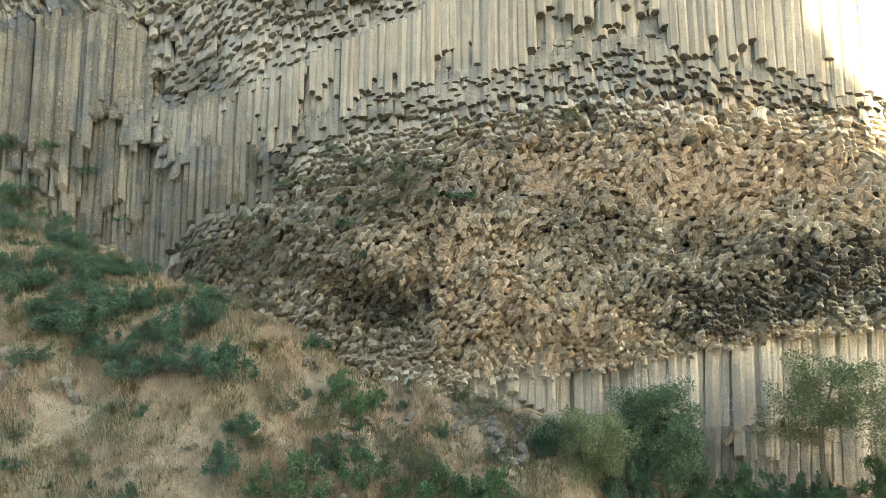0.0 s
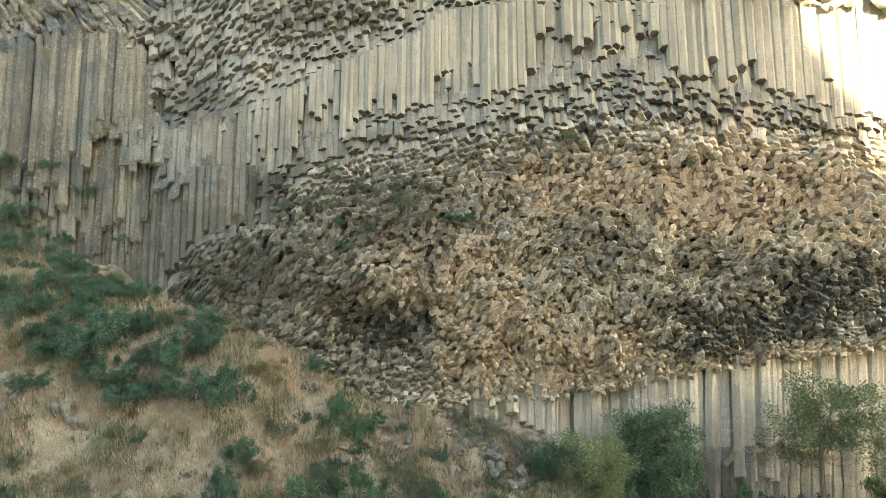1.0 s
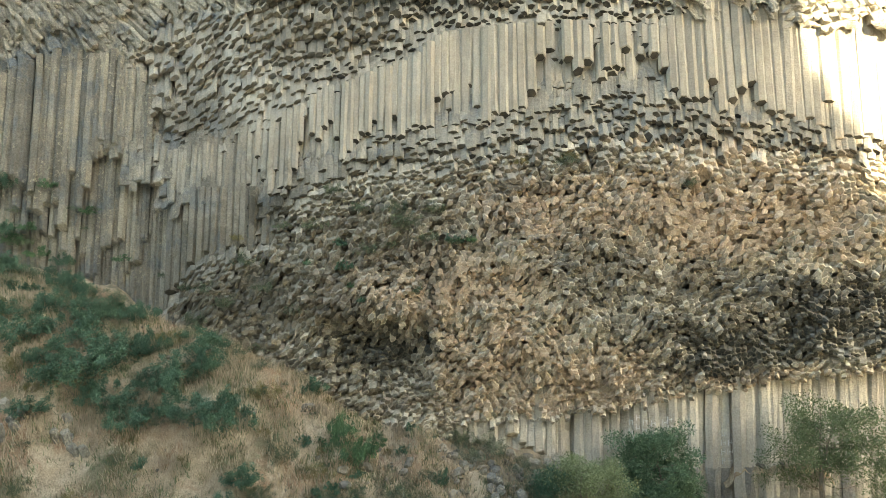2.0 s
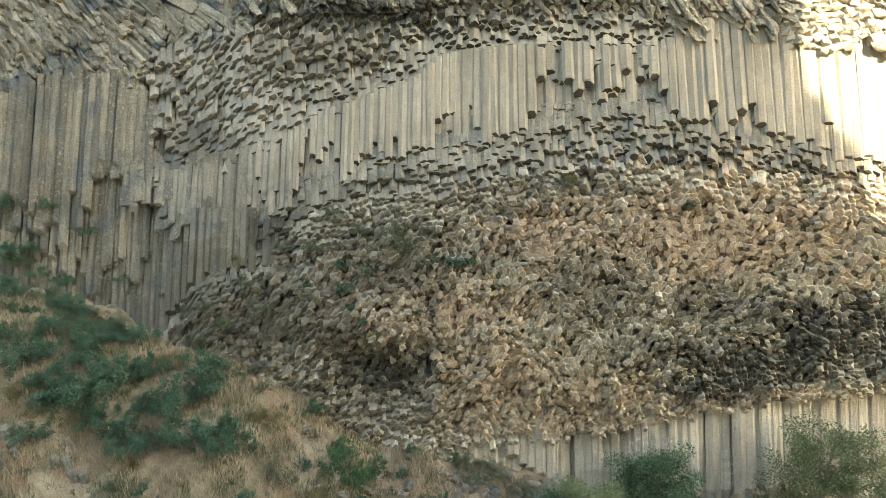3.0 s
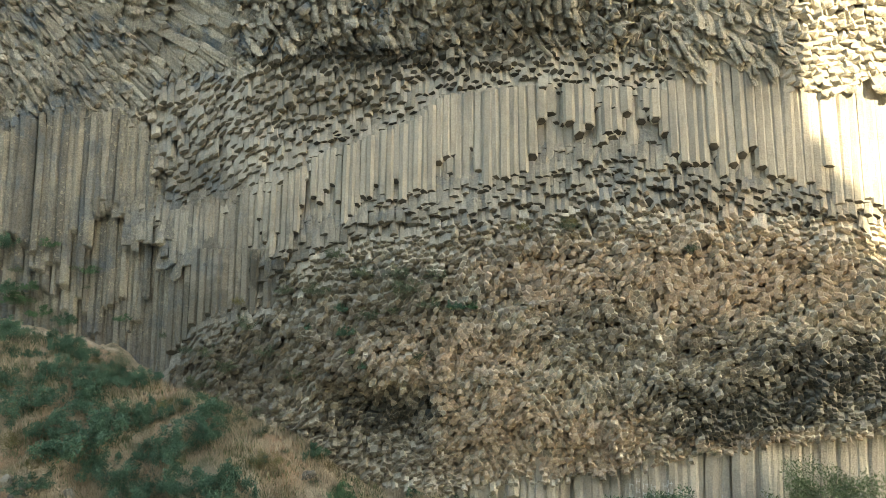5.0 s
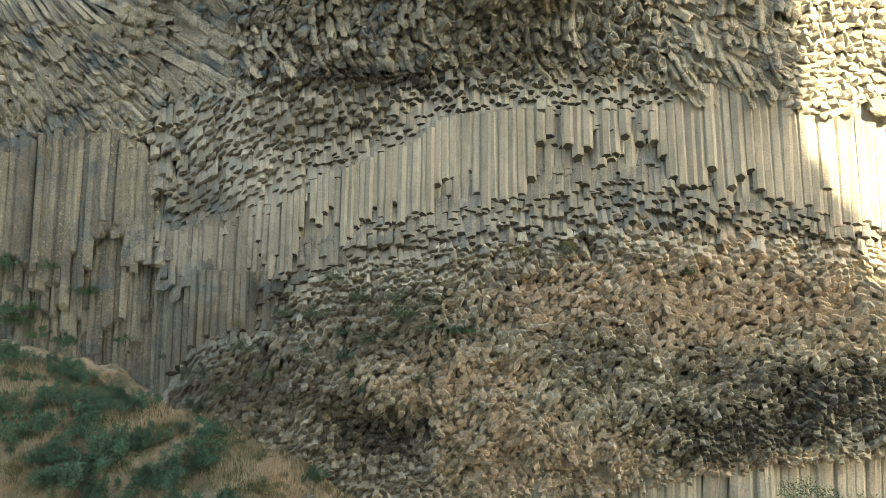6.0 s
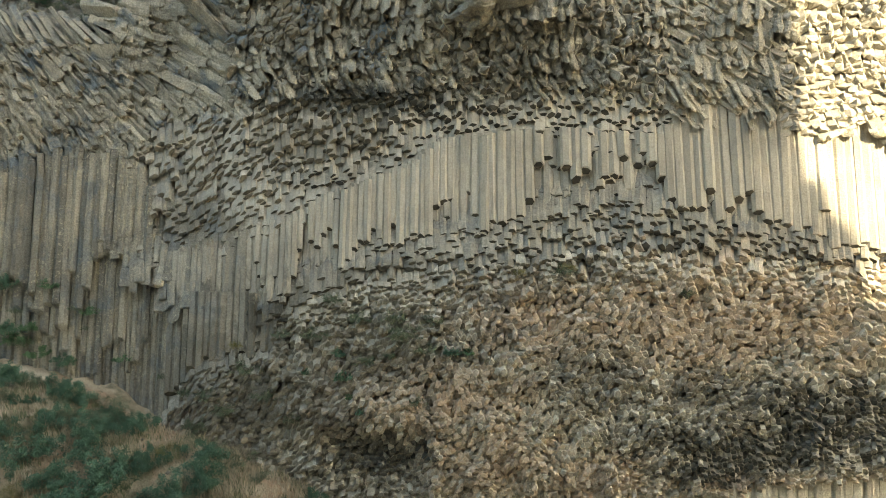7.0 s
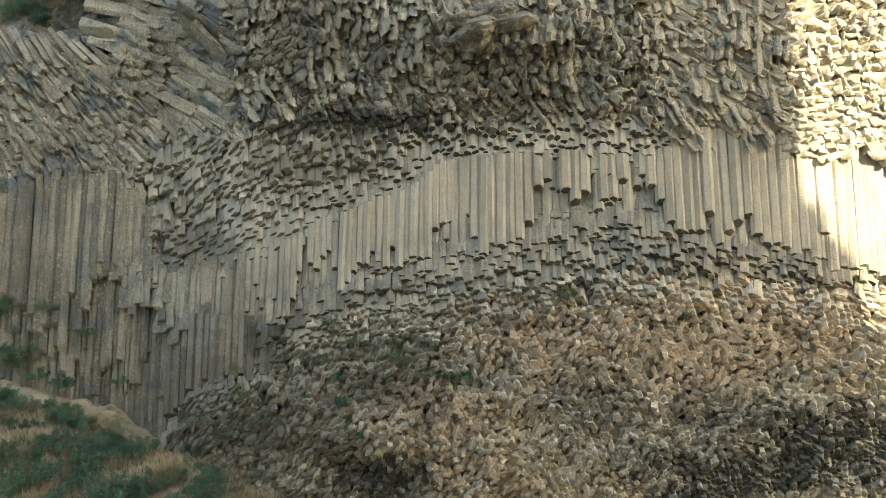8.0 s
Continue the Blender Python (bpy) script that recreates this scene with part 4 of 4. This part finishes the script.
# tufts rooted in cracks of the cliff
for i, (x, z, half, kinds) in enumerate((
        (-15.92, 16.08, 0.39, FRESH), (-14.32, 15.03, 0.34, FRESH), (-14.89, 15.21, 0.25, GREY), (-17.58, 16.08, 0.55, SHRUBS), (-13.94, 15.17, 0.20, GREY), (-16.72, 14.35, 0.39, FRESH), (-17.58, 14.19, 0.55, SHRUBS), (-17.29, 13.80, 0.50, FRESH), (-16.31, 13.28, 0.46, FRESH), (-15.30, 12.98, 0.46, SHRUBS), (-17.29, 15.10, 0.27, GREY), (-14.44, 14.41, 0.18, GREY), (-12.96, 13.12, 0.30, FRESH), (-1.46, 14.53, 0.77, GREY), (0.48, 14.03, 0.36, SHRUBS), (-5.44, 13.12, 0.23, SHRUBS), (-4.19, 13.89, 0.30, SHRUBS), (-4.37, 15.94, 0.46, GREY), (1.16, 14.07, 0.27, FRESH), (-2.14, 13.84, 0.32, GREY), (-0.66, 14.07, 0.50, GREY), (-9.43, 11.91, 0.50, GREY),
        (-7.83, 13.05, 0.59, GREY), (-8.75, 11.34, 0.55, GREY), (-7.15, 12.02, 0.46, GREY), (-6.01, 11.11, 0.41, GREY), (-5.10, 14.53, 0.50, GREY), (-3.28, 15.21, 0.50, GREY), (-8.29, 14.07, 0.32, DRY), (-0.32, 15.21, 0.46, GREY), (-3.96, 12.93, 0.36, SHRUBS), (-9.88, 10.66, 0.55, GREY), (-3.73, 12.25, 0.18, FRESH), (-3.05, 13.57, 0.46, GREY), (-3.28, 11.68, 0.20, SHRUBS), (-1.00, 12.02, 0.36, GREY), (5.03, 17.15, 0.50, GREY), (9.93, 16.24, 0.41, GREY), (5.15, 17.37, 0.36, DRY), (3.21, 17.15, 0.32, DRY), (-16.94, 13.73, 0.46, GREY), (-11.25, 12.48, 0.27, GREY), (-10.34, 12.02, 0.32, GREY), (-1.91, 15.21, 0.55, GREY), (-6.47, 14.53, 0.36, GREY), (-13.98, 26.32, 0.77, GREY), (-13.19, 26.71, 0.68, GREY), (-16.49, 27.39, 0.77, SHRUBS), (-17.51, 27.24, 0.87, SHRUBS), (-15.12, 27.55, 0.77, DRY), (-14.44, 27.74, 0.87, SHRUBS), (-15.80, 27.85, 0.91, GREY), (-15.58, 26.87, 0.46, GREY), (-13.64, 27.51, 0.77, SHRUBS), (-17.17, 27.92, 0.91, FRESH), (-16.49, 26.71, 0.36, DRY), (-14.78, 27.10, 0.55, GREY), (-17.63, 28.19, 1.37, SHRUBS), (-16.26, 28.37, 1.37, SHRUBS), (-15.01, 28.24, 1.28, GREY), (-13.98, 28.42, 1.28, SHRUBS), (-17.06, 27.55, 0.82, GREY), (-16.15, 27.10, 0.59, SHRUBS))):
    q = on_face(x, z, body_depth(x, z) - 0.3 if z > 26.2 and x < -12 else (face_depth(x, 17.49) - face_depth(x, z) - 0.35 if x < -11.02 else -0.15))
    plant(kinds, q.x, q.y, half, half * 1.1, "small tuft of leaves rooted in a rock crack", "tufts on the cliff", i, q.z)


rng = random.Random(121)
n = 0
while n < 130:
    x, y = rng.uniform(-17.5, 4.5), rng.uniform(18.0, 25.2)
    if lump((x, y, 2.0), 0.5) + rng.gauss(0, 0.2) < 0.0:
        continue
    half = rng.uniform(0.14, 0.5)
    kinds, label = rng.choice(((GREY, "small grey-green weed in dry grass"), (SHRUBS, "small dark green weed in dry grass"), (DRY, "small dry yellow weed")))
    plant(kinds, x, y, half, half * rng.uniform(0.8, 1.5), label, "weeds on the hillside", n)
    n += 1


def tree(name, seed, height, wide, crown_low, mat, trunks=1, per=70, size=0.1, droop=0.0, twigs=16, depth=0.8):
    """A small tree: trunk or trunks, limbs, and a crown of leaf clumps at the twigs."""
    rng = random.Random(seed)
    root, tips = new(name), []
    for k in range(trunks):
        foot = Vector((rng.gauss(0, 0.2) * (trunks > 1), rng.gauss(0, 0.1), -0.2))
        head = Vector((rng.uniform(-0.35, 0.35) * wide * (1.0 if trunks > 1 else 0.25), rng.uniform(-0.2, 0.2) * wide, height * rng.uniform(0.75, 0.9)))
        line = bent(rng, foot, head, 0.06, 8)
        trunk = part("trunk", *limb(line, 0.035 * height ** 0.5, 0.012, 6), BARK, root)
        for j in range(twigs // trunks):
            s = rng.uniform(crown_low, 1.0)
            a = line[min(8, int(s * 8))]
            ang = rng.uniform(0, 2 * math.pi)
            r = wide * 0.5 * rng.uniform(0.45, 1.0) * math.sqrt(max(0.2, 1 - ((s - 0.45 - crown_low / 2) / (0.62 - crown_low / 2)) ** 2))
            b = a + Vector((math.cos(ang) * r, math.sin(ang) * r * depth, rng.uniform(0.05, 0.5) * r + 0.1))
            part("branch", *limb(bent(rng, a, b, 0.1), 0.018, 0.006, 4), BARK, trunk)
            tips += [b, a.lerp(b, 0.6) + Vector((0, 0, 0.1)), b + Vector((rng.gauss(0, 0.25), rng.gauss(0, 0.25), rng.gauss(0, 0.2)))]
    part("crown", *leaf_cloud(rng, tips, per, 0.4, size, 0.4, droop), mat, root)
    return root


for args, x, y, label in (
        (("tree", 71, 5.4, 3.5, 0.25, TREE_LEAF, 1, 180, 0.11, 0.0, 54), 8.5, 24.2, "young leafy green tree below the columns"),
        (("tree", 72, 2.9, 2.5, 0.1, WILLOW, 4, 150, 0.09, 0.6, 32), 5.6, 23.4, "pale green feathery willow bush"),
        (("tree", 73, 7.0, 4.2, 0.5, GREENS[4], 3, 110, 0.095, 0.0, 48), 14.9, 24.2, "tall sparse grey-green tree with thin bare trunks"),
        (("tree", 74, 6.3, 3.2, 0.45, GREENS[4], 2, 110, 0.095, 0.0, 36), 17.2, 24.0, "sparse grey-green tree with thin trunks"),
        (("tree", 75, 1.3, 1.0, 0.15, GREENS[0], 2, 90, 0.09, 0.1, 16), 4.0, 23.6, "dark small tree on the bank")):
    t = tree(*args)
    t.matrix_world = pose(x, y, ground_z(x, y))
    tagged(t, label, "tree", "trees under the cliff")


def blades(name, label, mat, seed, n, x0, x1, y0, y1, tall, want):
    """Grass: thin bent blades, thicker in patches."""
    rng, verts, faces = random.Random(seed), [], []
    while n > 0:
        x, y = rng.uniform(x0, x1), rng.uniform(y0, y1)
        n -= 1
        if lump((x, y, seed), 0.7) + rng.gauss(0, 0.25) < want:
            continue
        z = ground_z(x, y) - 0.02
        for _ in range(3):
            h, ang = tall * rng.uniform(0.4, 1.2), rng.uniform(0, 6.28)
            px, py = x + rng.gauss(0, 0.06), y + rng.gauss(0, 0.06)
            lean = (rng.gauss(0, 0.3) * h, rng.gauss(0, 0.3) * h - 0.15 * h)
            w = 0.014
            o = len(verts)
            verts += [(px - math.cos(ang) * w, py - math.sin(ang) * w, z), (px + math.cos(ang) * w, py + math.sin(ang) * w, z), (px + lean[0], py + lean[1], z + h)]
            faces.append((o, o + 1, o + 2))
    return tagged(new(name, mesh_of(name, verts, faces, mat)), label, "grass", kind="stuff")


blades("dry_grass", "long straw-coloured dry grass on the slope", STRAW, 81, 52000, -18.5, 6.0, 16.5, 25.4, 0.34, 0.1)
blades("green_grass", "sparse green weeds between the dry grass", WEED, 82, 44000, -18.5, 6.5, 16.5, 25.4, 0.26, 0.08)

# ---- small things ----
STONE = plain_stuff("field_stone", (0.27, 0.235, 0.18), (0.15, 0.14, 0.12), 3.0, bump=0.03)
stones = [boulder("stone", 91.0 + k * 1.7, (0.16, 0.14, 0.11), STONE, 2, 0.4) for k in range(6)]
rng = random.Random(95)
left_over = list(stones)
for i in range(230):
    if i < 85:
        x, y = rng.uniform(-0.5, 5.0), rng.uniform(23.2, 25.4)
    elif i < 120:
        x, y = rng.uniform(-4.5, 1.0), rng.uniform(22.0, 24.8)
    else:
        x, y = rng.uniform(-17, 3), rng.uniform(18.5, 24.5)
    s = 0.4 + rng.random() ** 3 * 1.3
    z = ground_z(x, y)
    if i >= 150:
        x, y, z = rng.uniform(12.1, 15.7), rng.uniform(26.15, 26.6), 4.74
    if i >= 185:
        x, y, z = on_face(rng.uniform(-19.22, -13.53), 26.14 + rng.random() ** 1.5 * 2.0, 0.0)
        y = 25.9 + 1.7 + body_depth(x * 0.93, z * 0.95 + 0.6) - 0.25
    m = pose(x, y, z + 0.03 * s, rng.uniform(-30, 30), rng.uniform(-30, 30), rng.uniform(0, 360)) @ Matrix.Diagonal((s, s, s, 1))
    ob = left_over.pop() if left_over else copy_thing(rng.choice(stones), Matrix())
    ob.matrix_basis = m
    tagged(ob, "angular broken grey-brown stone lying on the bank", "stone", "stones on the bank")


def outcrop(seed, x, y, n, size, tall, label):
    """A few columns standing out of the slope."""
    rng = random.Random(seed)
    root = new("outcrop")
    z = ground_z(x, y)
    for k in range(n):
        px, py = x + (k % 4 - 1.5) * size + rng.gauss(0, 0.1), y + (k // 4) * size * 0.9 + rng.gauss(0, 0.1)
        p = Vector((px, py, ground_z(px, py) + tall * rng.uniform(0.15, 1.0)))
        a = Vector((rng.gauss(-0.25, 0.12), rng.gauss(-0.3, 0.1), 1.0)).normalized()
        ring = []
        for i in range(6):
            q = Vector((math.cos(i * math.pi / 3 + 0.4), math.sin(i * math.pi / 3 + 0.4), 0)) * size * 0.56 * rng.uniform(0.85, 1.1)
            ring.append(p + q - a * q.dot(a))
        part("column", *prism(ring, a, tall + 1.2, rng, 0.1, 0.15, inset=0.7), (LEFT[0], LEFT[0]), root)
    return tagged(root, label, "rock", "outcrops on the slope")


for seed, x, y, n, size, tall, label in (
        (101, -12.2, 20.6, 7, 0.26, 0.45, "broken grey columns leaning out of dry grass"), (102, -14.3, 20.3, 8, 0.3, 0.4, "dark grey column stubs on the slope"),
        (103, 2.3, 22.8, 10, 0.36, 0.5, "blue-grey columns at the foot of the bank"), (104, 3.2, 24.3, 9, 0.38, 0.3, "weathered column heads in the bank"),
        (105, 4.6, 24.7, 8, 0.4, 0.35, "weathered column heads beside the willow"), (106, -5.2, 19.9, 7, 0.3, 0.35, "dark column stubs among bushes"),
        (107, -3.4, 20.4, 8, 0.3, 0.4, "dark column stubs among bushes"), (108, 1.2, 24.0, 8, 0.36, 0.25, "weathered column heads in the bank")):
    outcrop(seed, x, y, n, size, tall, label)

WHITE = plain_stuff("white_paint", (0.75, 0.74, 0.7), (0.6, 0.6, 0.56), 8.0, per_piece=False)


def painted_marks(root, seed, plan):
    """Illegible white painted writing, as plain strokes on the columns."""
    rng = random.Random(seed)
    for x, z, rows in plan:
        verts, faces = [], []
        for k in range(rows):
            for dx, dz, w, h in ((rng.uniform(-0.09, -0.04), 0, 0.035, 0.24), (rng.uniform(0.0, 0.06), rng.uniform(-0.08, 0.08), 0.13, 0.035), (rng.uniform(0.05, 0.1), rng.uniform(-0.05, 0.05), 0.035, 0.15)):
                p = on_face(x + dx, z - k * 0.36 + dz, 0.0)
                y = p.y - 0.36
                o = len(verts)
                for t in (0.0, 0.004):
                    verts += [(p.x - w / 2, y + t, p.z - h / 2), (p.x + w / 2, y + t, p.z - h / 2), (p.x + w / 2, y + t, p.z + h / 2), (p.x - w / 2, y + t, p.z + h / 2)]
                faces += [tuple(o + i for i in f) for f in ((0, 1, 2, 3), (4, 7, 6, 5), (0, 4, 5, 1), (1, 5, 6, 2), (2, 6, 7, 3), (3, 7, 4, 0))]
        part("painted_mark", verts, faces, WHITE, root, "white painted strokes")


painted_marks(bpy.data.objects["foot_columns_1"], 111, [(7.47, 6.78, 4), (7.74, 6.97, 3), (8.02, 6.78, 3), (8.34, 6.74, 2), (8.81, 6.78, 2), (9.02, 6.92, 3), (9.41, 6.56, 3), (11.14, 6.33, 4), (11.41, 5.97, 3), (12.98, 6.37, 1)])
